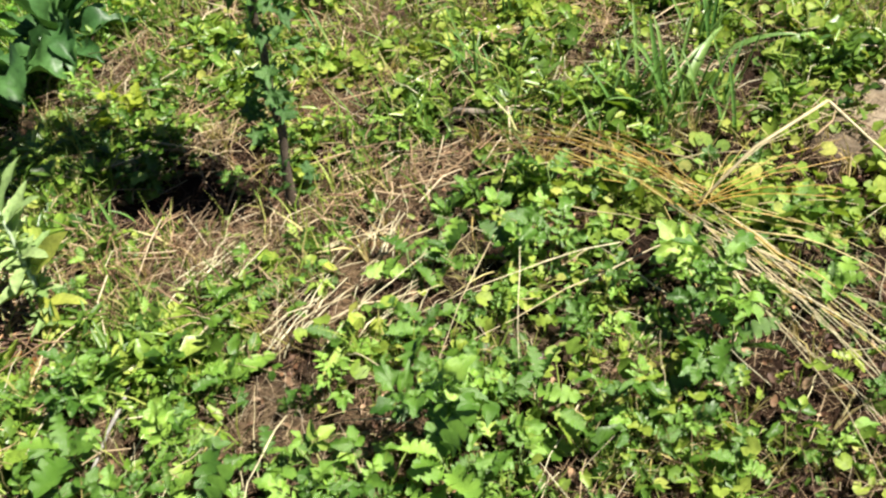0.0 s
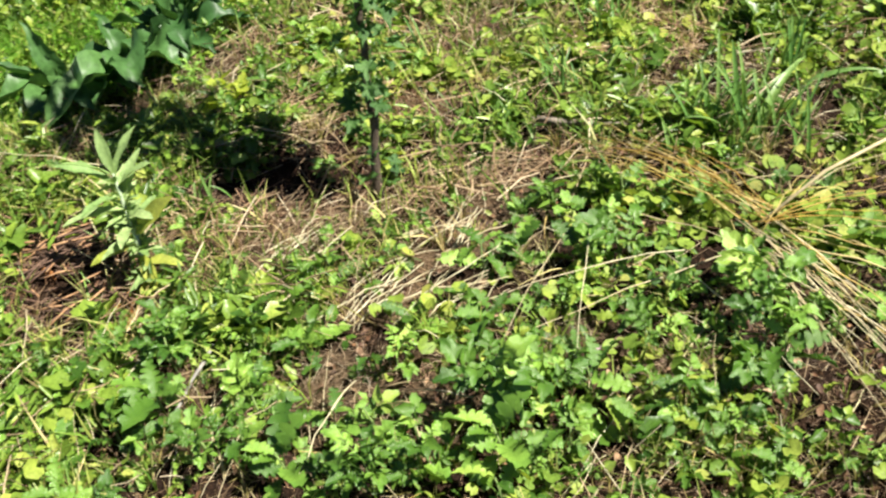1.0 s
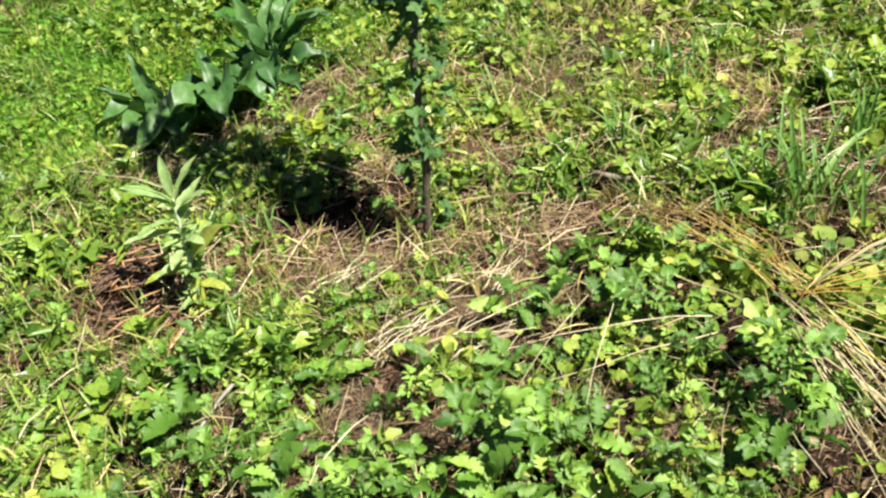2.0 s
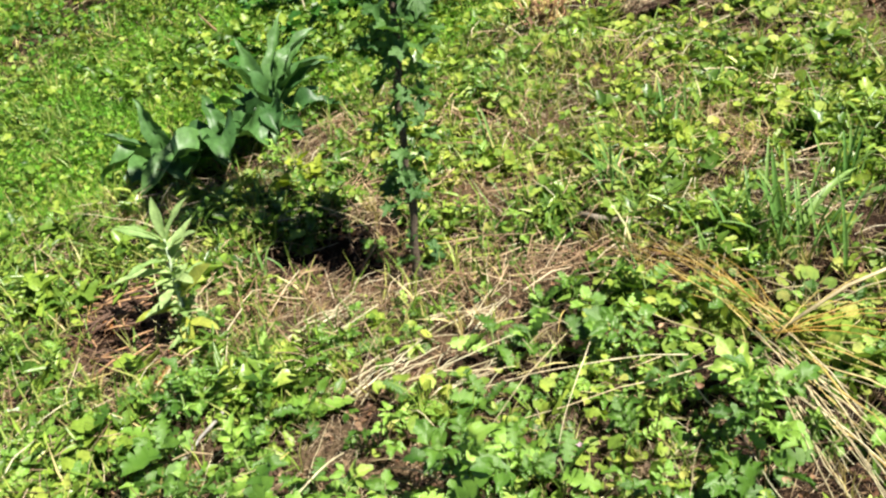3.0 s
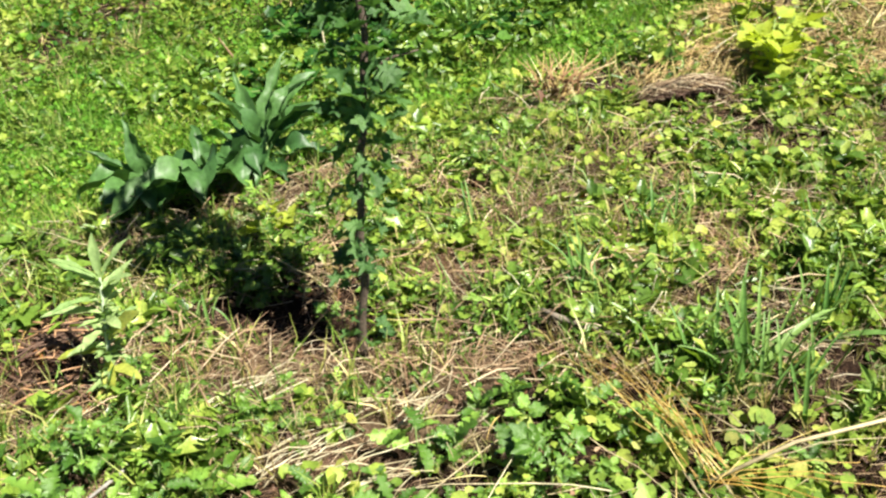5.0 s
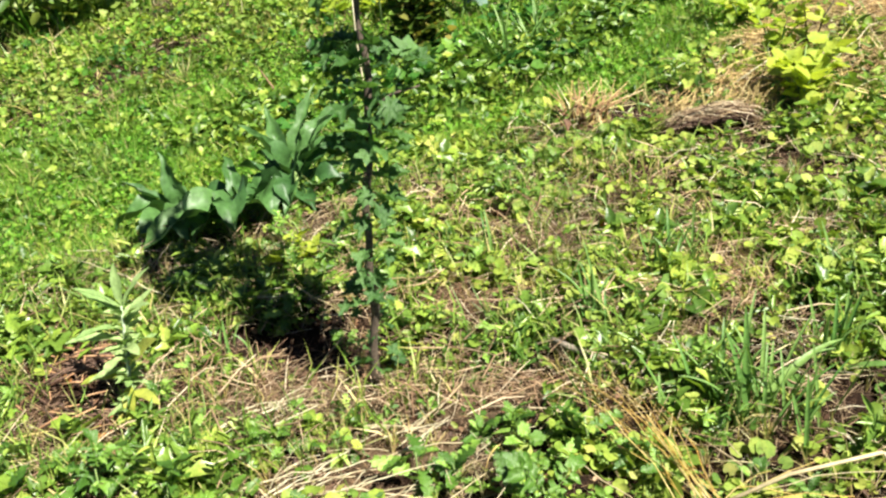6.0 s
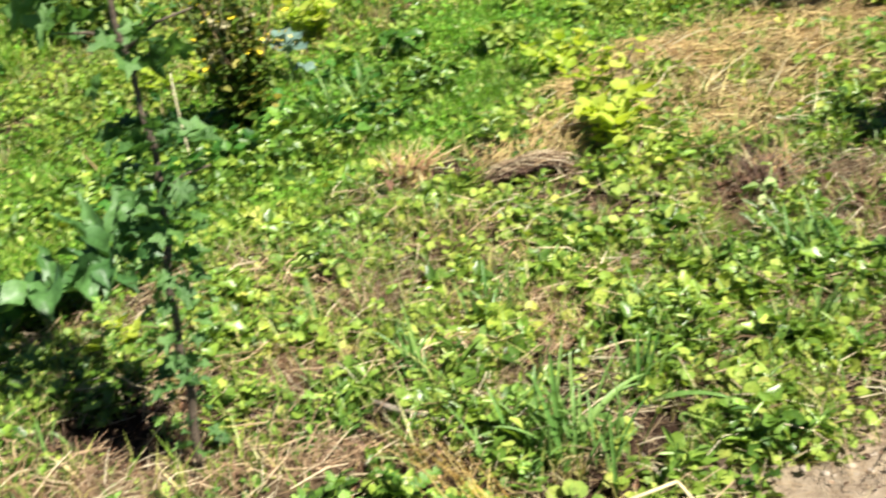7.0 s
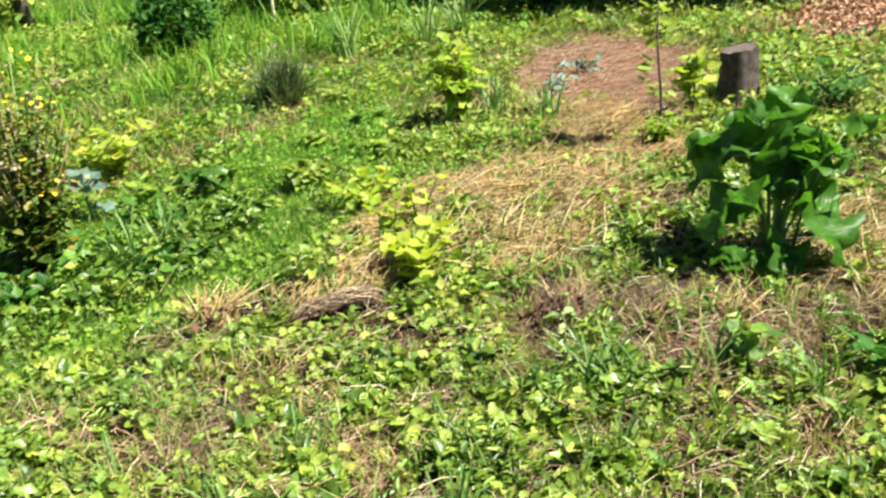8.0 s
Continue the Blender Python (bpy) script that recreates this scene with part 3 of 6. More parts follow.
NARROW = [rib_leaf([(0, 0), (0.3, -0.11), (0.65, -0.1), (1.0, 0.0), (0.65, 0.1), (0.3, 0.11)], 0.5, c) for c in (0.2, 0.5)]
TALLS = [tiered(lf, c, h, 140 + k) for k, (lf, c, h) in enumerate((([jagged_leaf(3, 0.6, 0.55, 0.35, 0.4, 31), jagged_leaf(3, 0.5, 0.6, 0.4, 0.6, 32)], 8, 1.0), (TOOTHED[:2], 9, 1.3), (NARROW, 12, 1.8), ([jagged_leaf(4, 0.5, 0.65, 0.4, 0.5, 33)], 9, 0.8), (TOOTHED[2:], 7, 0.9), (NARROW, 9, 1.2)))]
BLADES = [joined([moved(ribbon(random.Random(70 + 9 * s + i).uniform(0.6, 1.1), 0.035, 78, random.Random(90 + 9 * s + i).uniform(-20, 65)), pose(0, 0, 0, 0, 0, 67 * i + 20 * s)) for i in range(5)]) for s in range(5)]


def straw_bit(seed, bend=0.05):
    rr = random.Random(seed)
    return tube([(-0.5, 0, 0), (rr.uniform(-0.2, 0.2), rr.uniform(-bend, bend), rr.uniform(0, bend)), (0.5, 0, 0)], [0.007, 0.008, 0.004], 3, False)


FARS = [sprig(rib_leaf(toothed_rim(200 + s, (0.6, 0.8, 0.95)[s % 3], 6), 0.3, 0.2), c, 1.9, 2.4, 1.0, 220 + s) for s, c in enumerate((5, 7, 8, 6, 9))]
THINS = [(v[:18], t[:12]) for v, t in BLADES]
LOWS = [sprig(rib_leaf(toothed_rim(240 + s, 0.85, 5), 0.3, 0.2), 4, 1.9, 2.4, 1.2, 250 + s) for s in range(5)]
SCRAPS = [(np.array([(-0.5, -0.014, 0), (-0.5, 0, 0.02), (-0.5, 0.014, 0), (0.5, b - 0.01, 0.02), (0.5, b, 0.04), (0.5, b + 0.01, 0.02)]), np.array([(0, 3, 4), (0, 4, 1), (1, 4, 5), (1, 5, 2)])) for b in (0.0, 0.1, -0.12, 0.2)]
STRAWS = [straw_bit(s, 0.07) for s in range(6)]
STUBS = [(v * np.array((1.0, 1.9, 1.9)), t) for v, t in STRAWS]
CURLS = [moved(scaled(fan_leaf(oval_rim(0.6, 9), f, c), 1.0), pose(-0.5, 0, 0.05)) for f, c in ((0.8, 0.5), (0.5, -0.4), (1.1, 0.3))]


def gaps(x, y, size, seed, low=0.35, high=0.6):
    return np.clip((vnoise(x, y, size, seed) * 0.6 + vnoise(x, y, size * 0.4, seed + 1) * 0.4 - low) / (high - low), 0, 1)


def open_ground(x, y, left=0.0):
    """How far weeds may grow: none on sand and mulch, a share `left` on straw and bare soil, more or less elsewhere, in clumps."""
    none = np.maximum.reduce([blobs(x, y, SAND), blobs(x, y, MULCH), blobs(x, y, CHIPS), blobs(x, y, HOLLOWS), blobs(x, y, CLEAR)])
    some = np.maximum(blobs(x, y, BARE), np.minimum(1.0, 1.25 * blobs(x, y, HAYS)))
    near = np.clip((4.3 - np.hypot(x - 0.5, y + 0.3)) / 0.8, 0, 1)
    none = np.maximum(none, 0.92 * near * (1 - gaps(x, y, 0.1, 60, 0.42, 0.54)))
    return (1 - none) * (1 - some * (1 - left)) * (0.08 + 0.92 * gaps(x, y, 0.17, 50, 0.39, 0.53))


def by_path(x, y):
    return np.clip((np.hypot(x - 0.5, y + 0.3) - 1.6) / 0.9, 0.07, 1)


def mid_right(x, y):
    return np.clip((x + 0.55 * y - 1.75) / 0.5, 0.06, 1) * np.clip(1.15 - 0.75 * np.clip((x - 2.3 + 0.5 * (1.9 - y)) / 0.5, 0, 1), 0, 1) * np.clip(1 - beyond(x, y) / 0.2, 0, 1)


def build_cover():
    p, g = spread(3500, lambda x, y: open_ground(x, y, 0.12) * gaps(x, y, 0.24, 11, 0.42, 0.6) * mid_right(x, y) * np.clip((4.6 - x) / 0.6, 0, 1), 1, 0.8, 7)
    stuff("round_leaf_weeds", IVIES, p, g, (0.012, 0.04), IVY, "pale yellow-green round scalloped leaves carpeting the ground", "weeds", 0.32)
    p, g = spread(4800, lambda x, y: open_ground(x, y, 0.1) * by_path(x, y) * gaps(x, y, 0.2, 13, 0.42, 0.62), 2, 0.75, 10)
    stuff("small_leaf_weeds", CHICKS, p, g, (0.012, 0.026), CHICK, "small oval green leaves low on the ground", "weeds", 0.25, grow=0.55)
    p, g = spread(2200, lambda x, y: open_ground(x, y, 0.12) * by_path(x, y) * gaps(x, y, 0.26, 15, 0.45, 0.62), 3, 0.75, 6)
    stuff("lobed_leaf_weeds", LOBES, p, g, (0.022, 0.05), WEEDS, "fresh green lobed weed leaves", "weeds", 0.25, grow=0.5)
    def middle(x, y):
        return np.clip((np.hypot(x - 0.5, y + 0.3) - 1.7) / 0.5, 0, 1) * np.clip(-beyond(x, y) / 0.15, 0, 1)
    p, g = spread(2300, lambda x, y: middle(x, y) * open_ground(x, y, 0.1) * (0.06 + 0.94 * gaps(x, y, 0.2, 91, 0.44, 0.56)), 23, 1.5, 5)
    stuff("upright_weeds", TALLS, p, g, (0.03, 0.075), MIDWEED, "bright green upright weeds with jagged and narrow leaves", "weeds", 0.22, grow=0.3)
    p, g = spread(3000, lambda x, y: middle(x, y) * (1 - blobs(x, y, SAND + HOLLOWS)) * (0.1 + 0.9 * gaps(x, y, 0.16, 93, 0.46, 0.58)), 24, 1.5, 5)
    stuff("grass_wisps", THINS, p, g, (0.08, 0.2), GRASS, "fresh thin grass blades standing between weeds", "grass", 0.3, grow=0.25)
    p, g = spread(3600, lambda x, y: middle(x, y) * (1 - blobs(x, y, SAND + HOLLOWS + ROTS_AND_SHADE)) * gaps(x, y, 0.13, 95, 0.5, 0.6), 25, 1.5, 5)
    stuff("straw_wisps", STUBS, p, g, (0.05, 0.17), STRAW, "pale straw lying in small heaps between weeds", "straw", 0.3, lambda q, r: r.uniform(0.01, 0.07, len(q)), 0.2)
    p, g = spread(9500, lambda x, y: open_ground(x, y, 0.45) * np.clip((np.hypot(x - 0.5, y + 0.3) - 1.5) / 0.8, np.where(x < 0.55, 0.2, 0.12), 1) * gaps(x, y, 0.35, 17, 0.36, 0.6), 4, 0.75, 14)
    stuff("grass_tufts", BLADES, p, g, (0.05, 0.14), GRASS, "thin green grass blades between the weeds", "grass", 0.35, grow=0.5)
    p, g = spread(13500, lambda x, y: lawn(x, y) * (0.3 + 0.7 * gaps(x, y, 0.3, 19, 0.2, 0.5)), 5, 2.4, 8, True)
    stuff("lawn_grass", BLADES, p, g, (0.05, 0.11), LAWN, "bright green short lawn grass", "grass", 0.4, grow=0.3)
    p, g = spread(4400, lambda x, y: lawn(x, y) * np.maximum(gaps(x, y, 0.22, 21, 0.4, 0.6), np.clip((y - 3.9) / 0.8, 0, 1)), 6, 2.4, 8, True)
    stuff("lawn_clover", FARS, p, g, (0.012, 0.026), LAWN, "small clover-like leaves in the lawn", "weeds", 0.3, grow=0.4)
    p, g = spread(1000, lambda x, y: blobs(x, y, STRAWBERRY) * (0.3 + 0.7 * gaps(x, y, 0.15, 73, 0.35, 0.55)), 19, 3.0, 6, True)
    stuff("strawberry_leaves", BEDS, p, g, (0.03, 0.055), WEEDS, "fresh green strawberry-like leaves covering a bed", "plants", 0.3, lambda q, r: r.uniform(0.0, 0.05, len(q)), 0.0)
    # dry matter
    p, g = spread(19000, lambda x, y: np.maximum(blobs(x, y, BARE), 0.5 * np.maximum(0.35, by_path(x, y)) * gaps(x, y, 0.16, 70, 0.42, 0.58)) * (1 - 0.95 * blobs(x, y, ROTS_AND_SHADE)), 7, 0.75, 8)
    stuff("straw_litter", STUBS, p, g, (0.012, 0.055), MATTED, "dry tan straw lying on soil and weeds", "straw", 0.32, lambda q, r: r.uniform(0.003, 0.045, len(q)), 0.6)
    p, g = spread(36000, lambda x, y: np.maximum(blobs(x, y, BARE), 0.9 * (1 - open_ground(x, y)) * np.clip(1 - lawn(x, y), 0.1, 1)), 8, 0.75, 7)
    stuff("chaff", SCRAPS, p, g, (0.01, 0.045), CHAFF, "short brown chaff and stem scraps on the soil", "straw", 0.35, lambda q, r: r.uniform(0.0, 0.012, len(q)), 0.5)
    p, g = spread(12000, lambda x, y: blobs(x, y, HAYS, 0.75) * (0.22 + 0.88 * gaps(x, y, 0.15, 29, 0.4, 0.58)), 9, 2.2, 7, True)
    stuff("hay", STRAWS, p, g, (0.1, 0.34), HAY, "golden-brown cut hay lying in a swath", "hay", 0.24, lambda q, r: r.uniform(0.0, 0.05, len(q)), 0.0, g.normal(0.6, 0.7, len(p)))
    p, g = spread(6000, lambda x, y: np.clip(1 - mid_right(x, y) + 0.3, 0, 1) * np.maximum(gaps(x, y, 0.2, 23, 0.45, 0.6), 1 - open_ground(x, y)), 10, 0.75, 6)
    stuff("dead_leaves", CURLS, p, g, (0.01, 0.024), DEAD, "curled brown dead leaves and crumbs of bark", "leaf litter", 0.5, 0.008)
    p, g = spread(9000, lambda x, y: np.maximum(blobs(x, y, BARE, 0.6), 0.2 * (1 - open_ground(x, y))) * (1 - lawn(x, y)), 15, 2.2, 8.5, True)
    stuff("brown_litter", SCRAPS, p, g, (0.03, 0.1), DEAD, "reddish-brown dead stems and leaves on the soil", "leaf litter", 0.45, lambda q, r: r.uniform(0.0, 0.03, len(q)), 0.3)
    p, g = spread(7000, lambda x, y: np.maximum(np.maximum(blobs(x, y, HAYS, 0.9), 0.55 * blobs(x, y, BARE, 0.9)), 0.25) * (1 - lawn(x, y)) * (1 - 0.95 * blobs(x, y, ROTS_AND_SHADE)), 16, 2.0, 5.5, True)
    stuff("scattered_hay", STRAWS, p, g, (0.04, 0.17), STRAW, "pale hay stems strewn over weeds", "hay", 0.3, lambda q, r: r.uniform(0.005, 0.05, len(q)), 0.2)
    p, g = spread(3500, lambda x, y: blobs(x, y, MULCH), 11, 3.5, 10, True)
    stuff("bark_mulch", STRAWS, p, g, (0.06, 0.2), MATTED, "brown straw and bark mulch on a garden bed", "mulch", 0.3, 0.01, 0.3)
    p, g = spread(6000, lambda x, y: blobs(x, y, CHIPS), 12, 6, 12, True)
    stuff("wood_chips", CURLS, p, g, (0.025, 0.06), CHIP, "reddish wood chips spread on a bed", "wood chips", 0.5, 0.01, 0.0)
    def dry_share(x, y):
        far = np.hypot(x - 0.5, y + 0.3)
        return (1 - lawn(x, y)) * (1 - blobs(x, y, SAND + MULCH + CHIPS)) * (1 - blobs(x, y, HOLLOWS + ROTS_AND_SHADE, 0.6)) * (1 - 0.75 * blobs(x, y, BARE)) * (0.12 + 0.88 * gaps(x, y, 0.3, 81, 0.42, 0.62)) * np.clip((4.4 - far) / 0.8, 0.0, 1) * np.clip((far - 1.4) / 0.8, 0.12, 1)
    p, g = spread(2000, dry_share, 20, 0.75, 5)
    stuff("dry_grass", BLADES, p, g, (0.05, 0.13), DRYGRASS, "thin dry tan grass blades among green weeds", "grass", 0.45, grow=0.35)
    p, g = spread(3600, dry_share, 21, 0.75, 5)
    stuff("fallen_straw", STRAWS, p, g, (0.04, 0.15), STRAW, "thin pale straw fallen between weeds", "straw", 0.45, lambda q, r: r.uniform(0.005, 0.06, len(q)), 0.25)
    # far growth
    def back(x, y):
        return np.clip((np.hypot(x, y) - 4.2) / 1.5, 0, 1) * (1 - lawn(x, y))
    for k, (mat, n, lab, lo, size) in enumerate(((FARWEED, 7000, "mixed yellow-green weeds further off", 0.38, (0.016, 0.034)), (DARKLEAF, 1500, "dark green low weeds further off", 0.5, (0.018, 0.036)),
                                                 (LIMEWEED, 5600, "pale lime weeds further off", 0.5, (0.018, 0.038)), (LAWN, 3600, "fresh green weeds further off", 0.45, (0.016, 0.034)))):
        p, g = spread(n, lambda x, y: back(x, y) * open_ground(x, y) * gaps(x, y, 0.55, 25 + 3 * k, lo, lo + 0.14), 13 + 40 * k, 3.8, 15, True)
        stuff("far_weeds", LOWS if k % 2 else FARS, p, g, size, mat, lab, "weeds", 0.35, grow=0.5)
    p, g = spread(15000, lambda x, y: back(x, y) * (0.3 + 0.7 * open_ground(x, y)) * (1 - blobs(x, y, MULCH + CHIPS + HAYS)) * gaps(x, y, 0.8, 37, 0.38, 0.55), 14, 3.8, 15, True)
    stuff("far_grass", THINS, p, g, (0.07, 0.16), LAWN, "green grass among far weeds", "grass", 0.42, grow=0.3)
    p, g = spread(3600, lambda x, y: back(x, y) * (1 - blobs(x, y, MULCH + CHIPS + HAYS)) * gaps(x, y, 0.6, 83, 0.4, 0.6), 22, 3.8, 11, True)
    stuff("far_dry_grass", THINS, p, g, (0.08, 0.2), DRYGRASS, "dry tan grass among far weeds", "grass", 0.5, grow=0.3)
    p, g = spread(2800, lambda x, y: np.clip((y - 0.35 * x - 6.3) / 1.5, 0, 1) * gaps(x, y, 1.1, 27, 0.4, 0.6), 17, 5, 17, True)
    stuff("tall_grass", BLADES, p, g, (0.25, 0.45), LAWN, "tall green grass at the back of the garden", "grass", 0.25, grow=0.2)
    # the garden goes on around
    g = np.random.default_rng(99)
    r = 0.3 + 9.5 * g.random(42000) ** 0.72
    th = g.uniform(0, 2 * math.pi, len(r))
    p = np.column_stack([0.45 + r * np.cos(th), -0.35 + r * np.sin(th)])
    x, y = p[:, 0], p[:, 1]
    inside = np.minimum.reduce([(np.mod(np.degrees(th) + 90, 360) - 90 - 18) * 0.02 * r, (118 - np.mod(np.degrees(th) + 90, 360) + 90) * 0.02 * r, x + 1.0, y - 0.5 * x + 1.3, 2.0 * (r - 0.75)])
    keep = (inside < g.normal(-0.03, 0.09, len(p))) & (0.15 + gaps(x, y, 0.5, 71, 0.3, 0.55) > g.random(len(p)))
    p = p[keep]
    kind = g.random(len(p))
    for lo, hi, name, shapes, size, mat, lab, cat in ((0.0, 0.32, "garden_weeds", LOWS, (0.024, 0.05), FARWEED, "small yellow-green weeds around the garden", "weeds"), (0.32, 0.5, "garden_weeds", LOWS, (0.024, 0.05), WEEDS, "small dark green weeds around the garden", "weeds"),
                                                      (0.5, 0.82, "garden_grass", THINS, (0.08, 0.18), GRASS, "low grass around the garden", "grass"), (0.82, 1.0, "garden_straw", SCRAPS, (0.06, 0.22), MATTED, "dry straw scraps around the garden", "straw")):
        stuff(name, shapes, p[(kind >= lo) & (kind < hi)], g, size, mat, lab, cat, 0.35, grow=0.75)
    p, g = spread(1500, lambda x, y: back(x, y) * (1 - open_ground(x, y)) * (1 - blobs(x, y, MULCH + CHIPS)), 18, 4, 10, True)
    stuff("far_litter", STRAWS, p, g, (0.08, 0.25), CHAFF, "brown dead stems between far weeds", "leaf litter", 0.35, 0.02, 0.3)


build_cover()


# ---- single plants ----
def straw_stem(p, q, bow, material, radius, group, label, seed=0):
    """One dry stem from p to q (heights over the soil), bowed up by `bow`, with a node and a sheath."""
    rr = random.Random(seed)
    a = Vector((p[0], p[1], height(p[0], p[1]) + p[2]))
    b = Vector((q[0], q[1], height(q[0], q[1]) + q[2]))
    pts, rad = [], []
    j = min(0.009, 0.016 * (b - a).length)
    for i in range(7):
        s = i / 6
        c = a.lerp(b, s) + Vector((rr.uniform(-j, j), rr.uniform(-j, j), bow * math.sin(math.pi * s) + rr.uniform(-0.003, 0.003)))
        pts.append(c - a)
        rad.append(radius * (1.25 if i == 2 else 1.0 - 0.45 * s))
    ob = new("straw_stem", mesh_of("straw_stem", *tube(pts, rad, 5), material))
    ob.location = a
    return tagged(ob, label, "straw", group)


def build_straws():
    rr = random.Random(5)
    g = "fallen straw stems"
    lab = "golden dry straw stem lying over green weeds"
    for i in range(32):      # the fan that runs down towards the path
        u = rr.random()
        p = (1.2 + rr.gauss(0, 0.04), 0.99 + rr.gauss(0, 0.05), rr.uniform(0.03, 0.11))
        q = (0.9 + 0.4 * u + rr.gauss(0, 0.06), 0.34 + 0.24 * u + rr.gauss(0, 0.1), rr.uniform(0.0, 0.06))
        k = rr.uniform(0.0, 0.25) if i % 2 else 0.0
        p = tuple(a + (b - a) * k for a, b in zip(p, q))
        straw_stem(p, q, rr.uniform(-0.02, 0.05), GOLD if i % 3 == 0 else PALE, rr.choice((0.0008, 0.001, 0.0013, 0.0017)), g, lab, i)
    for i in range(22):      # the amber fan that runs away from it
        u = rr.random()
        p = (1.24 + rr.gauss(0, 0.02), 1.02 + rr.gauss(0, 0.02), rr.uniform(0.07, 0.11))
        q = (1.06 + 0.24 * u + rr.gauss(0, 0.04), 1.56 - 0.1 * u + rr.gauss(0, 0.09), rr.uniform(0.02, 0.08))
        straw_stem(p, q, rr.uniform(0.0, 0.06), GOLD if i % 4 == 0 else AMBER, rr.uniform(0.0007, 0.0014), g, "amber dry straw stem lying over green weeds", 40 + i)
    for i in range(8):       # short ones that stand up from the knot towards the kinked stem
        p = (1.24 + rr.gauss(0, 0.02), 1.02 + rr.gauss(0, 0.02), 0.08)
        a = rr.uniform(-50, 20)
        ln = rr.uniform(0.14, 0.34)
        q = (p[0] + ln * math.cos(radians(a)), p[1] + ln * math.sin(radians(a)), rr.uniform(0.06, 0.15))
        straw_stem(p, q, 0.02, AMBER, 0.0011, g, "amber dry straw stem lying over green weeds", 70 + i)
    lab = "pale dry straw stem lying across green weeds"
    for i, (p, q, r) in enumerate([((1.04, 1.04, 0.09), (0.58, 1.25, 0.04), 0.0022), ((1.14, 0.94, 0.1), (0.57, 1.11, 0.03), 0.0026),
                                   ((0.87, 1.24, 0.11), (0.54, 1.07, 0.03), 0.002), ((0.89, 1.19, 0.12), (0.66, 0.94, 0.03), 0.0016),
                                   ((0.75, 1.34, 0.07), (0.42, 1.28, 0.05), 0.002), ((1.02, 1.3, 0.05), (1.2, 0.9, 0.05), 0.002),
                                   ((1.27, 1.0, 0.04), (1.52, 0.74, 0.04), 0.0018), ((1.36, 1.05, 0.06), (1.75, 0.98, 0.06), 0.0018),
                                   ((1.0, 1.05, 0.09), (0.98, 0.62, 0.04), 0.0022), ((0.3, 1.2, 0.05), (0.1, 1.06, 0.03), 0.003),
                                   ((0.5, 1.02, 0.04), (0.33, 1.16, 0.04), 0.003), ((0.9, 1.55, 0.04), (1.18, 1.32, 0.06), 0.0026),
                                   ((0.2, 2.25, 0.05), (-0.18, 2.62, 0.1), 0.0025), ((-0.2, 1.75, 0.05), (-0.42, 1.62, 0.05), 0.002)]):
        straw_stem(p, q, 0.025, PALE, r * 0.62, g, lab, 100 + i)
    bent = thing("bent_straw_stem", 1.27, 1.05, "thick pale straw stem with a sharp kink", "straw", g, height(1.27, 1.05) + 0.03)
    part("lower_stalk", tube([(-0.045, -0.04, 0.05), (0.13, -0.055, 0.11), (0.285, -0.115, 0.17)], [0.0044, 0.0042, 0.0036], 6), PALE, bent)
    part("upper_stalk", tube([(0.285, -0.115, 0.17), (0.33, -0.2, 0.08), (0.37, -0.3, 0.0)], [0.0036, 0.0028, 0.0018], 6), PALE, bent)
    lab = "bleached straw stem on bare mulched soil"
    for i in range(60):      # bleached bundles before the sapling
        cx, cy, w = ((0.74, 1.5, 0.1), (0.46, 1.42, 0.08), (0.4, 1.72, 0.12), (0.62, 1.32, 0.08))[i % 4]
        x, y, a, ln = cx + rr.gauss(0, w * 0.6), cy + rr.gauss(0, 0.035), rr.gauss(12, 16), rr.uniform(0.08, 0.24)
        d = (0.5 * ln * math.cos(radians(a)), 0.5 * ln * math.sin(radians(a)))
        straw_stem((x - d[0], y - d[1], 0.02), (x + d[0], y + d[1], rr.uniform(0.02, 0.05)), 0.01, PALE, rr.uniform(0.001, 0.0024), "bleached straw on the mulch", lab, 130 + i)
    for i in range(46):      # long stems lying over the hay swath
        cx, cy, w = ((3.0, 3.2, 0.25), (3.5, 3.4, 0.35), (3.4, 2.9, 0.3), (2.75, 3.1, 0.2), (4.1, 2.0, 0.25))[i % 5]
        x, y, a, ln = cx + rr.gauss(0, w), cy + rr.gauss(0, 0.2), rr.gauss(0.5, 0.7), rr.uniform(0.25, 0.6)
        d = (0.5 * ln * math.cos(a), 0.5 * ln * math.sin(a))
        straw_stem((x - d[0], y - d[1], rr.uniform(0.02, 0.06)), (x + d[0], y + d[1], rr.uniform(0.03, 0.14)), rr.uniform(0.0, 0.04), GOLD if i % 2 else PALE, rr.uniform(0.0014, 0.0026), "long hay stems", "long golden straw stem lying on cut hay", 400 + i)
    for i in range(9):       # upright dry stubble
        x, y = 1.39 + rr.gauss(0, 0.035), 1.61 + rr.gauss(0, 0.03)
        straw_stem((x, y, 0), (x + rr.gauss(0, 0.04), y + rr.gauss(0, 0.04), rr.uniform(0.06, 0.13)), 0.0, PALE, rr.uniform(0.0015, 0.003), "dry stubble", "pale dry stubble standing among green weeds", 180 + i)


build_straws()


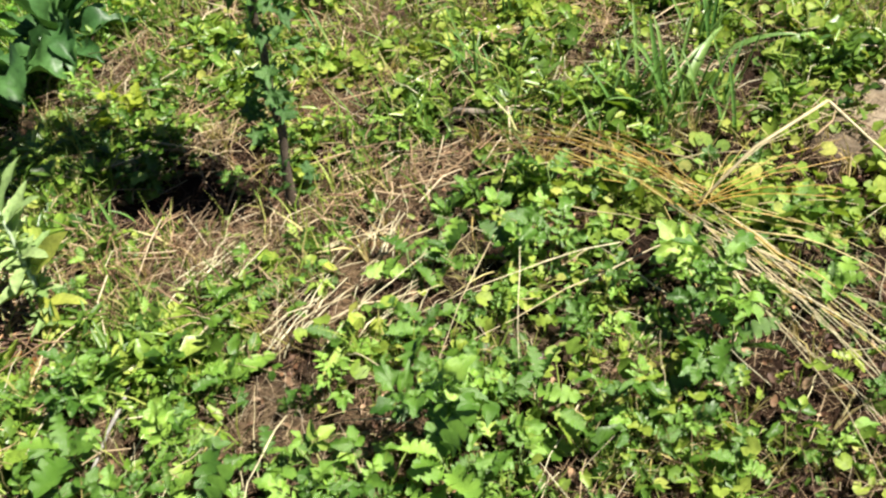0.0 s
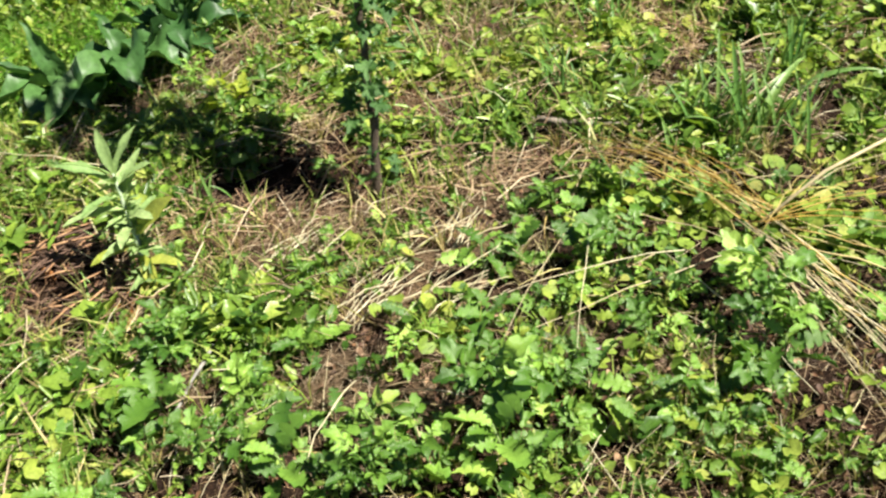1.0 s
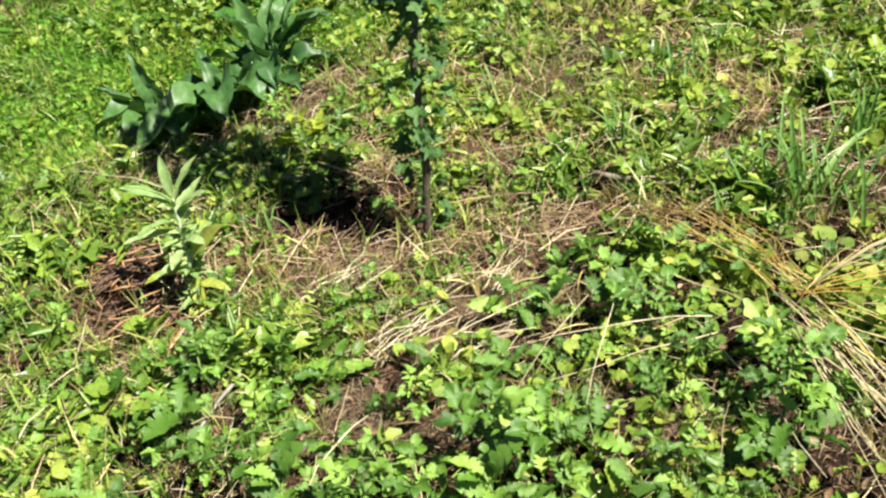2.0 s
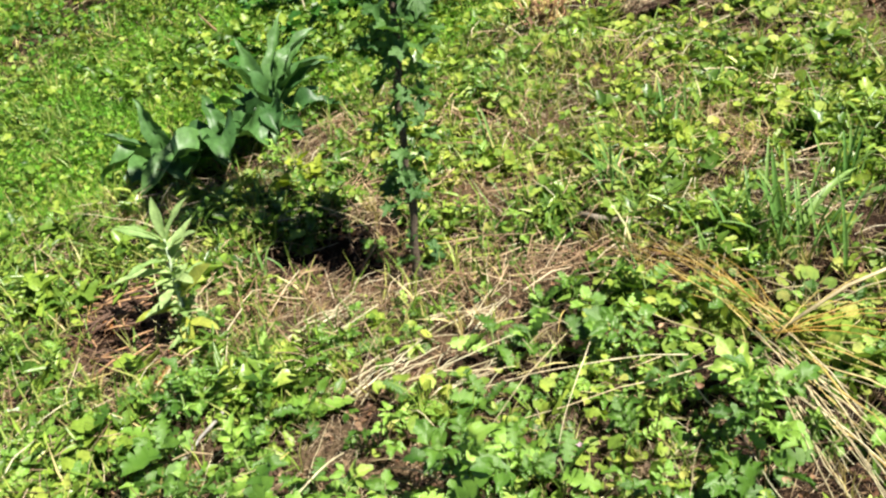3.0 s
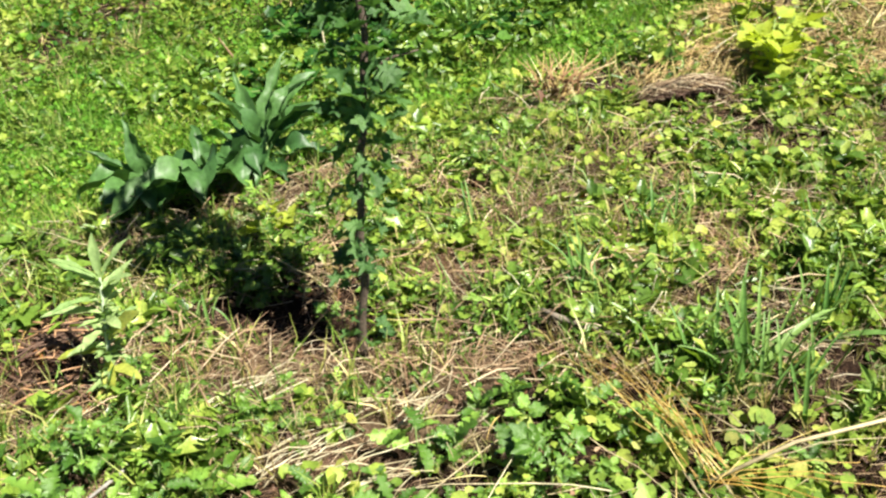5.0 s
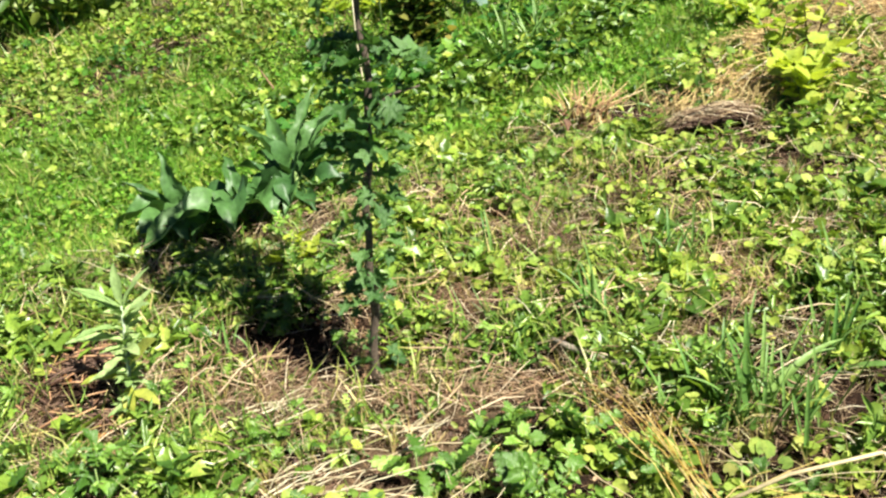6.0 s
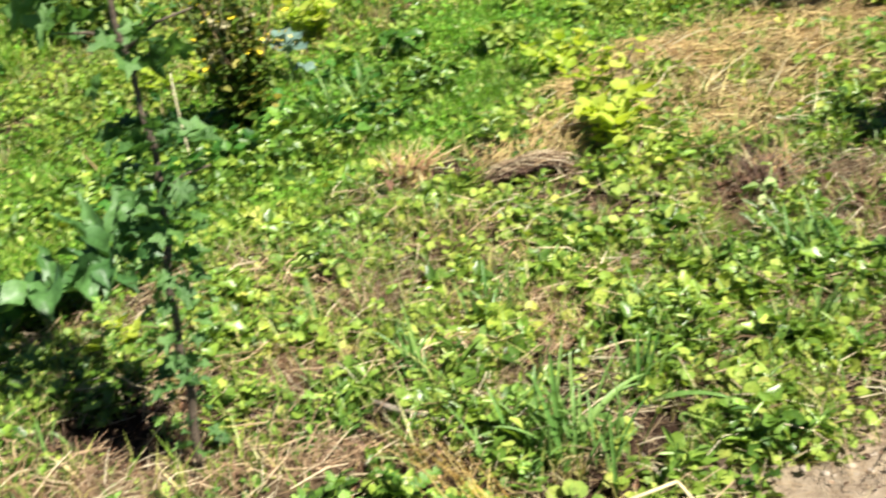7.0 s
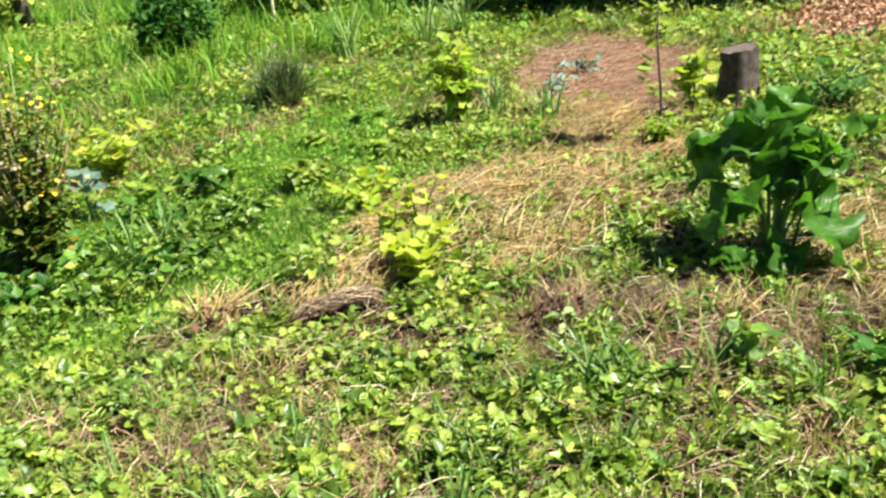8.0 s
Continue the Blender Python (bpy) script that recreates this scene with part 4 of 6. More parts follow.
def dead_stick(p, q, radius, label, seed=0, material=None):
    rr = random.Random(seed)
    a, b = (Vector((v[0], v[1], height(v[0], v[1]) + v[2])) for v in (p, q))
    pts = [a.lerp(b, s) - a + Vector((rr.uniform(-1, 1), rr.uniform(-1, 1), rr.uniform(-1, 1))) * radius * 0.8 for s in (0, 0.2, 0.45, 0.7, 1)]
    ob = new("stick", mesh_of("stick", *tube(pts, [radius, radius * 1.1, radius * 0.9, radius * 0.95, radius * 0.6], 7), material or BROWNSTEM))
    ob.location = a
    return tagged(ob, label, "stick")


dead_stick((1.15, 1.73, 0.04), (1.3, 1.5, 0.045), 0.0085, "grey-brown dead stick lying among weeds", 1, bark_mat("grey_wood", (0.12, 0.095, 0.07), (0.33, 0.28, 0.22), 50))
dead_stick((0.62, 3.95, 0.02), (0.5, 4.25, 0.16), 0.006, "reddish-brown dead stick leaning in the grass", 2)
dead_stick((0.95, 4.04, 0), (0.97, 4.1, 0.48), 0.0045, "thin pale garden cane standing in the grass", 3, PALE)
dead_stick((1.25, 4.6, 0.0), (1.5, 4.2, 0.02), 0.006, "dry brown stem lying by a bush", 4)
dead_stick((2.95, 14.4, -0.05), (2.9, 14.4, 2.6), 0.1, "dark trunk of a small tree at the far end", 6, STUMPWOOD)
dead_stick((5.0, 10.4, -0.02), (5.05, 10.4, 1.4), 0.018, "pale garden stake in tall grass", 7, PALE)
dead_stick((0.1, 1.5, 0.04), (-0.06, 1.36, 0.03), 0.004, "bleached twig lying on weeds", 5, bark_mat("bleached_wood", (0.16, 0.15, 0.13), (0.36, 0.34, 0.31), 60))


def sapling():
    x0, y0 = 0.66, 1.79
    t = thing("sapling", x0, y0, "young tree with a thin dark trunk and small lobed grey-green leaves", "sapling", "", height(x0, y0) - 0.02)
    rr = random.Random(11)

    def axis(z):
        return Vector((0.155 * z - 0.085 * max(0.0, z - 0.7) + 0.009 * math.sin(9 * z) + 0.004 * math.sin(31 * z), 0.04 * z + 0.008 * math.cos(5 * z), z))
    zs = [1.88 * (k / 50) for k in range(51)]
    part("trunk", tube([axis(z) for z in zs], [0.0125 - 0.0052 * z + 0.007 * math.exp(-z * 25) + 0.0016 * math.sin(40 * z) * math.sin(17 * z + 1) for z in zs], 9), BARK, t)
    meshes = [mesh_of("leaf", *joined([crinkled_leaf(lobed_rim(22, 5 if k % 2 else 7, 0.5, 0.9 + 0.08 * k), 0.3 + 0.1 * k, 0.25 + 0.12 * k, k, 0.1),
                                       tube([(-0.35, 0, -0.12), (0.0, 0, 0), (0.5, 0, 0.0)], [0.016, 0.014, 0.006], 4)]), SAPLEAF) for k in range(3)]

    def tuft(z, az, out, count, size):
        """A cluster of small leaves on a short spur."""
        hub = axis(z) + Vector((out * math.cos(radians(az)), out * math.sin(radians(az)), 0.4 * out))
        for i in range(count):
            a = az + 300 * (i / count - 0.5) + rr.uniform(-25, 25)
            d = size * rr.uniform(0.15, 0.6)
            share("leaf", meshes[rr.randrange(3)], t, Matrix.Translation(hub + Vector((d * math.cos(radians(a)), d * math.sin(radians(a)), rr.uniform(-0.4, 0.5) * size))) @ pose(0, 0, 0, rr.uniform(-45, 45), rr.uniform(-55, 35), a) @ Matrix.Scale(size * rr.uniform(0.7, 1.15), 4))
    for z, az, out, count, size in ((0.09, -20, 0.03, 4, 0.05), (0.14, 200, 0.01, 3, 0.03), (0.2, 10, 0.015, 4, 0.035), (0.26, 190, 0.02, 7, 0.048), (0.29, -10, 0.02, 6, 0.045), (0.36, 30, 0.02, 6, 0.045), (0.39, 230, 0.02, 4, 0.04), (0.44, -25, 0.03, 7, 0.05),
                                    (0.5, 170, 0.02, 4, 0.045), (0.53, -30, 0.03, 6, 0.06), (0.6, -60, 0.02, 6, 0.055), (0.66, 180, 0.05, 9, 0.058), (0.68, -20, 0.05, 8, 0.062), (0.72, 0, 0.02, 8, 0.065), (0.8, 190, 0.05, 8, 0.06), (0.8, -15, 0.09, 5, 0.055), (0.85, -10, 0.06, 5, 0.068),
                                    (0.89, 200, 0.02, 7, 0.065), (0.91, 170, 0.05, 6, 0.058), (1.06, 20, 0.02, 5, 0.085), (1.08, 200, 0.03, 4, 0.08), (1.15, -10, 0.1, 4, 0.085), (1.17, 190, 0.08, 5, 0.08), (1.24, 60, 0.07, 6, 0.08), (1.3, 200, 0.09, 7, 0.08), (1.36, -10, 0.09, 7, 0.08),
                                    (1.44, 100, 0.08, 8, 0.08), (1.52, 240, 0.09, 8, 0.08), (1.6, 0, 0.1, 8, 0.08), (1.68, 140, 0.09, 8, 0.08), (1.76, -60, 0.08, 8, 0.075), (1.84, 60, 0.06, 8, 0.07)):
        tuft(z, az, (0.75 if z < 1.0 else 1.1) * out, max(3, round((0.95 if z < 1.0 else 1.1) * count)), 1.22 * size)
    for z, az, ln in ((0.77, -15, 0.13), (1.1, -10, 0.16), (1.12, 190, 0.12), (1.2, 60, 0.16)):
        a = axis(z)
        part("branch", tube([a, a + Vector((ln * 0.5 * math.cos(radians(az)), ln * 0.5 * math.sin(radians(az)), ln * 0.3)), a + Vector((ln * math.cos(radians(az)), ln * math.sin(radians(az)), ln * 0.4))], [0.005, 0.004, 0.002], 6), BARK, t)


sapling()


def comfrey(x, y, leaves, seed, label):
    """Broad hairy leaves, each (azimuth, length, width, rise, fall, root height)."""
    t = thing("comfrey", x, y, label, "plant", "comfrey plants")
    part("stem", tube([(0, 0, -0.02), (0.005, 0, 0.05), (0.015, 0.01, 0.13)], [0.013, 0.011, 0.006], 7), GREENSTEM, t)
    for i, (az, ln, w, rise, fall, z) in enumerate(leaves):
        part("leaf", ruffled(arch_leaf(ln * 1.08, w * 0.95, rise, fall, 16, 0.85, 0.4, (0.7, 1.1), 0.1, seed + i, 0.3, 0.09), 0.014, 0.04, seed + i), COMFREY, t, "",
             pose(0.012 * math.cos(radians(az)), 0.012 * math.sin(radians(az)), z, ((i * 37) % 30) - 15, 0, az))


comfrey(0.56, 2.94, [(168, 0.29, 0.09, 82, 50, 0.08), (95, 0.27, 0.055, 76, 55, 0.1), (5, 0.27, 0.08, 48, -5, 0.08), (-18, 0.22, 0.08, 30, -25, 0.05), (218, 0.26, 0.14, 28, -35, 0.07),
                     (258, 0.2, 0.08, 35, -75, 0.09), (190, 0.2, 0.1, 30, -15, 0.05), (120, 0.24, 0.07, 45, -10, 0.06), (35, 0.27, 0.07, 60, 18, 0.1), (-8, 0.25, 0.07, 52, -12, 0.12), (15, 0.2, 0.06, 35, -20, 0.05), (290, 0.16, 0.06, 30, -50, 0.05), (150, 0.22, 0.09, 35, -5, 0.07), (60, 0.2, 0.07, 40, -20, 0.06), (22, 0.3, 0.07, 56, 10, 0.12), (45, 0.3, 0.06, 66, 35, 0.13), (262, 0.19, 0.1, 30, -85, 0.13)], 300,
        "comfrey plant with large grey-green upright leaves")
comfrey(0.18, 2.97, [(80, 0.27, 0.07, 86, 74, 0.02), (160, 0.27, 0.055, 52, 30, 0.03), (185, 0.27, 0.1, 44, -50, 0.05), (235, 0.3, 0.12, 32, -50, 0.05), (272, 0.28, 0.12, 44, -46, 0.07),
                     (-5, 0.22, 0.09, 38, -25, 0.05), (205, 0.24, 0.08, 34, -60, 0.04), (125, 0.2, 0.05, 60, 40, 0.03), (310, 0.24, 0.1, 36, -35, 0.05), (150, 0.2, 0.07, 22, -35, 0.02)], 330,
        "comfrey plant with drooping grey-green leaves")


comfrey(0.36, 2.9, [(212, 0.38, 0.13, 26, -42, 0.06), (305, 0.2, 0.15, 24, -28, 0.07), (340, 0.18, 0.1, 20, -30, 0.05), (265, 0.2, 0.14, 34, -55, 0.08), (225, 0.24, 0.1, 26, -55, 0.05), (-10, 0.18, 0.08, 40, -20, 0.06), (95, 0.18, 0.06, 70, 30, 0.05)], 350,
        "comfrey shoot with one large arching lit leaf")


def sage(x, y):
    t = thing("sage_plant", x, y, "pale grey-green sage-like plant with yellowing lower leaves", "plant")
    rr = random.Random(21)

    def axis(z):
        return Vector((0.12 * z, 0.5 * z - 0.15 * z * z, z))
    zs = (-0.01, 0.06, 0.12, 0.18, 0.24, 0.3)
    part("stem", tube([axis(z) for z in zs], [0.007, 0.0065, 0.006, 0.0055, 0.0045, 0.003], 7), SAGESTEM, t)
    for z, az, ln, w, rise, fall in ((0.3, 75, 0.1, 0.026, 78, 70), (0.295, 190, 0.12, 0.026, 52, 30), (0.29, 10, 0.12, 0.03, 55, 30), (0.28, 150, 0.13, 0.028, 38, 12), (0.27, 330, 0.1, 0.03, 40, 10), (0.25, 215, 0.12, 0.028, 28, -5),
                                     (0.235, 30, 0.12, 0.036, 48, 25), (0.22, 180, 0.13, 0.03, 22, -8), (0.2, 300, 0.08, 0.03, 30, -15), (0.18, 240, 0.09, 0.03, 25, -20), (0.17, 20, 0.09, 0.03, 40, 5), (0.15, 200, 0.09, 0.028, 20, -15)):
        part("leaf", arch_leaf(ln * 1.12, w * 0.95, rise, fall, 8, 0.4, 0.2, (0.85, 0.75), 0.08, rr.randrange(999)), SAGE, t, "", pose(*axis(z), 0, 0, az))
    for k in range(80):
        z = rr.uniform(0.03, 0.28)
        part("leaf", arch_leaf(rr.uniform(0.03, 0.07), rr.uniform(0.011, 0.02), rr.uniform(5, 65), rr.uniform(-40, 30), 4, 0.35, 0.15, (0.8, 0.8), 0.08, k), SAGE, t, "", pose(*axis(z), rr.uniform(-30, 30), 0, rr.uniform(0, 360)))
    part("leaf", arch_leaf(0.17, 0.05, 50, 36, 9, 0.35, 0.15, (0.8, 0.8), 0.08, 5), YELLOW, t, "large lime-green leaf", pose(*axis(0.16), 25, 0, -15))
    part("leaf", arch_leaf(0.12, 0.036, 14, -12, 9, 0.35, 0.15, (0.8, 0.8), 0.08, 6), YELLOW, t, "large lime-green leaf", pose(*axis(0.14), 0, 0, 185))
    for z, az, ln, w, rise, fall in ((0.12, 262, 0.1, 0.03, -25, -84), (0.1, 318, 0.1, 0.03, 10, -35), (0.06, 225, 0.06, 0.02, 0, -40)):
        part("leaf", arch_leaf(ln, w, rise, fall, 7, 0.35, 0.15, (0.8, 0.8), 0.08, rr.randrange(999)), YELLOW, t, "yellow withering leaf", pose(*axis(z), 0, 0, az))


sage(0.055, 1.775)


def strap_clump(x, y, leaves, label, group="", seed=0):
    t = thing("grass_clump", x, y, label, "grass", group)
    rr = random.Random(seed)
    wide = 0.012 + 0.0011 * len(leaves)
    for i, (az, ln, w, rise, fall) in enumerate(leaves):
        part("blade", arch_leaf(ln, w, rise, fall, 9, 0.5, 0.05, (0.5, 0.6), 0.0, i), STRAP, t, "", pose(wide * rr.gauss(0, 1), wide * rr.gauss(0, 1), 0, 0, 0, az))


def straps(n, seed, length=(0.12, 0.26), w=(0.005, 0.011)):
    rr = random.Random(seed)
    return [(rr.uniform(0, 360), rr.uniform(*length), rr.uniform(*w), rr.uniform(65, 88), rr.uniform(0, 75)) for _ in range(n)]


G = "clumps of strap-leaved grass"
strap_clump(1.46, 1.37, straps(40, 1, (0.1, 0.24), (0.004, 0.009)) + [(110, 0.24, 0.014, 80, 60), (70, 0.26, 0.016, 82, 70), (150, 0.22, 0.012, 75, 55)], "clump of broad strap-like green grass blades", G, 1)
strap_clump(1.55, 1.28, straps(26, 2, (0.1, 0.22), (0.004, 0.009)) + [(15, 0.32, 0.022, 55, -15), (5, 0.26, 0.02, 45, -10)], "clump of broad grass blades, one long and arching", G, 2)
strap_clump(1.74, 1.44, straps(14, 3, (0.1, 0.2), (0.004, 0.009)) + [(-40, 0.24, 0.02, 35, -20)], "loose clump of pale arching grass blades", G, 3)
strap_clump(1.3, 1.8, straps(22, 4, (0.08, 0.22), (0.004, 0.008)), "clump of thin dark green grass", G, 4)
strap_clump(1.58, 1.98, straps(26, 5, (0.1, 0.22), (0.004, 0.009)), "clump of thin green grass among round leaves", G, 5)
strap_clump(1.62, 4.1, straps(22, 6, (0.2, 0.38), (0.008, 0.014)), "tall clump of blue-green grass", G, 6)
strap_clump(1.85, 4.3, straps(16, 7, (0.2, 0.34), (0.008, 0.014)), "tall clump of blue-green grass", G, 7)
strap_clump(5.3, 7.5, straps(24, 12, (0.4, 0.7), (0.01, 0.018)), "tall clump of green reedy grass", G, 12)
strap_clump(5.8, 7.7, straps(24, 13, (0.4, 0.7), (0.01, 0.018)), "tall clump of green reedy grass", G, 13)
strap_clump(4.7, 7.9, straps(24, 14, (0.4, 0.7), (0.01, 0.018)), "tall clump of green reedy grass", G, 14)
strap_clump(4.25, 4.9, straps(26, 15, (0.2, 0.4), (0.006, 0.01)), "tuft of fresh tall grass beside a young tree", G, 15)
strap_clump(4.45, 4.55, straps(26, 16, (0.2, 0.4), (0.006, 0.01)), "tuft of fresh tall grass beside a young tree", G, 16)
strap_clump(1.1, 2.25, straps(6, 8, (0.08, 0.16)), "small tuft of grass on brown soil", G, 8)
strap_clump(2.45, 1.75, straps(9, 9, (0.1, 0.22)), "tuft of thin arching grass", G, 9)
strap_clump(0.28, 2.05, straps(16, 10, (0.07, 0.14), (0.004, 0.007)), "small tuft of thin grass beside dark soil", G, 10)
strap_clump(2.52, 1.7, straps(18, 31, (0.12, 0.26), (0.004, 0.009)), "tuft of upright grass among dead stems", G, 31)
strap_clump(2.3, 1.42, straps(20, 32, (0.08, 0.2), (0.004, 0.008)), "tuft of upright grass among dead stems", G, 32)
strap_clump(2.95, 1.3, straps(20, 33, (0.1, 0.24), (0.004, 0.009)), "tuft of dark upright grass", G, 33)
strap_clump(1.95, 1.75, straps(16, 34, (0.08, 0.18), (0.004, 0.008)), "tuft of thin green grass among round leaves", G, 34)
strap_clump(2.75, 1.5, straps(22, 11, (0.12, 0.24), (0.004, 0.009)), "tuft of long grass among weeds", G, 11)


# ---- broad-leaved weeds near the path ----
def pinnate(seed):
    """A divided leaf: pairs of toothed leaflets on a stalk and a larger end one."""
    rr = random.Random(seed)
    bits = [tube([(0, 0, 0), (0.5, 0, 0.1), (0.8, 0, 0.08)], [0.014, 0.011, 0.006], 4)]
    for s, w in ((0.3, 0.2), (0.46, 0.27), (0.62, 0.33)):
        for side in (-1, 1):
            leaflet = crinkled_leaf(scalloped_rim(rr.choice((3, 5, 5)), rr.uniform(0.35, 0.55), rr.uniform(0.45, 0.65), 12, rr.randrange(999)), rr.uniform(0.3, 0.7), rr.uniform(0.1, 0.5), rr.randrange(999))
            bits.append(moved(scaled(leaflet, w * rr.uniform(0.85, 1.15)), pose(s, 0, 0.09, 20 * side, rr.uniform(-25, 10), side * rr.uniform(45, 75))))
    end = crinkled_leaf(scalloped_rim(5 + 2 * (seed % 2), 0.52, 0.78, 18, seed), 0.45, 0.4, seed)
    bits.append(moved(scaled(end, rr.uniform(0.38, 0.46)), pose(0.7, 0, 0.09, rr.uniform(-15, 15), rr.uniform(-5, 20), 0)))
    return joined(bits)


def build_weeds():
    rr = random.Random(31)
    leaf_meshes = [mesh_of("leaf", *pinnate(s), WEED) for s in range(6)]
    broad = [mesh_of("leaf", *joined([moved(crinkled_leaf(scalloped_rim(7, d + 0.1, w, 22, int(100 * d)), 0.35, c + 0.15, int(100 * d), 0.05), pose(0.4, 0, 0)), tube([(0, 0, -0.1), (0.2, 0, 0), (0.7, 0, 0.0)], [0.016, 0.014, 0.006], 4)]), WEED)
             for d, w, c in ((0.12, 0.8, 0.2), (0.2, 0.7, 0.1), (0.3, 0.9, 0.25))]
    jags = [mesh_of("leaf", *jagged_leaf(p, w, d, 0.35, c, 10 + p, 0.75), WEED) for p, w, d, c in ((4, 0.5, 0.6, 0.4), (5, 0.46, 0.7, 0.6), (6, 0.4, 0.65, 0.3), (5, 0.55, 0.5, 0.6))]
    threes = [mesh_of("leaf", *trefoil(60 + k), WEED) for k in range(4)]
    sorts = (("bright green weed with divided toothed leaves", leaf_meshes, (0.06, 0.12)), ("bright green weed with long jagged leaves", jags, (0.06, 0.12)),
             ("bright green weed with broad soft leaves", broad, (0.035, 0.07)), ("bright green weed with leaves in threes", threes, (0.05, 0.095)))
    kinds = []
    for k in range(10):
        lab, pool, span = sorts[(0, 1, 1, 3, 0, 0, 1, 1, 0, 2)[k]]
        t = thing("leafy_weed", 0, -40 - k, lab, "weed", "leafy weeds", 0.0)
        n, tall = rr.randrange(7, 11), rr.uniform(0.06, 0.12)
        part("stem", tube([(0, 0, -0.01), (0.004, 0.003, 0.5 * tall), (-0.003, 0.004, tall)], [0.0028, 0.0024, 0.0016], 4), GREENSTEM, t)
        for i in range(n):       # leaves spiral up a short stem, the lower ones larger
            az, tier = 137 * i + rr.uniform(-25, 25), i / n
            share("leaf", pool[rr.randrange(len(pool))], t, pose(rr.uniform(-0.006, 0.006), rr.uniform(-0.006, 0.006), tall * (0.08 + 0.9 * tier), rr.uniform(-50, 50), -rr.uniform(-10, 45) - 35 * tier, az) @ Matrix.Scale(rr.uniform(*span) * (1.1 - 0.4 * tier), 4))
        kinds.append(t)
    spots, used = [], []
    # place, kind and size of the plants that stand out
    chosen = [(0.49, 0.97, 4, 1.8), (0.56, 0.91, 0, 1.7), (0.43, 0.88, 1, 1.6), (0.6, 0.98, 6, 1.1), (0.66, 0.9, 2, 1.2), (0.27, 1.08, 3, 1.6), (0.22, 1.14, 2, 1.0), (0.03, 1.58, 0, 1.3), (0.01, 1.52, 4, 1.4), (-0.08, 1.62, 6, 1.1), (0.08, 1.52, 3, 1.1),
              (0.17, 1.42, 0, 1.5), (0.26, 1.36, 6, 1.1), (0.12, 1.34, 2, 1.0), (0.81, 0.56, 6, 1.0), (0.78, 0.78, 0, 1.3), (0.72, 0.7, 3, 1.2), (0.9, 0.72, 2, 1.2), (1.08, 0.87, 0, 1.8), (1.03, 0.8, 4, 1.7), (1.0, 0.73, 2, 1.3), (1.14, 0.78, 3, 1.2), (0.1, 1.26, 0, 1.4), (-0.05, 1.4, 1, 1.4), (0.2, 0.96, 4, 1.5), (0.33, 1.0, 3, 1.4), (0.08, 1.08, 1, 1.4), (-0.1, 1.3, 3, 1.3), (-0.02, 1.2, 4, 1.3), (0.4, 1.2, 0, 1.2), (0.95, 1.16, 0, 1.6), (0.9, 1.24, 1, 1.0), (1.05, 1.12, 3, 1.1),
              (0.72, 1.36, 2, 1.3), (0.55, 1.5, 3, 1.0), (0.36, 1.62, 3, 0.9), (0.42, 1.55, 2, 1.0), (1.1, 1.32, 2, 1.3), (0.73, 2.3, 3, 1.2), (0.62, 2.36, 0, 1.1), (0.5, 2.42, 3, 1.2), (0.98, 1.83, 3, 1.0), (1.0, 1.75, 0, 1.1), (0.48, 1.28, 6, 1.0), (-0.2, 1.55, 1, 1.1),
              (-0.22, 1.68, 0, 1.2), (-0.3, 1.76, 3, 1.1), (-0.33, 1.66, 2, 1.1), (0.62, 1.18, 1, 0.9), (0.86, 1.02, 3, 1.1), (0.3, 0.95, 0, 1.2), (0.38, 0.8, 2, 1.2), (0.15, 1.02, 3, 1.2), (0.05, 1.2, 6, 1.1), (0.68, 1.6, 3, 0.8), (0.88, 1.44, 1, 0.9)]
    rng = random.Random(77)
    for _ in range(9000):
        if len(spots) >= 240:
            break
        if chosen:
            x, y, kind, big = chosen.pop()
        else:
            x, y = rng.uniform(-0.6, 3.4) if len(spots) % 3 == 0 else rng.uniform(-0.5, 1.5), rng.uniform(0.25, 2.9)
            dens = (0.4 if x < 0.5 else 0.75) if y < 1.75 - 0.35 * x + 0.25 and x < 1.7 else 0.2
            if rng.random() > dens * float(open_ground(x, y)) or beyond(x, y) > -0.1:
                continue
            if min((math.hypot(x - a, y - b) for a, b in used), default=9) < 0.075:
                continue
            kind, big = rng.randrange(10), rng.uniform(0.65, 1.15)
        used.append((x, y))
        spots.append((x, y, kind, big))
    placed = set()
    for x, y, kind, big in spots:
        m = pose(x, y, height(x, y) - 0.004, 0, 0, rng.uniform(0, 360)) @ Matrix.Scale(0.8 * big, 4)
        if kind not in placed:
            placed.add(kind)
            kinds[kind].matrix_basis = m
        else:
            c = copy_thing(kinds[kind], m)
            c.scale = (1, 1, 1)
            c.matrix_basis = m


build_weeds()


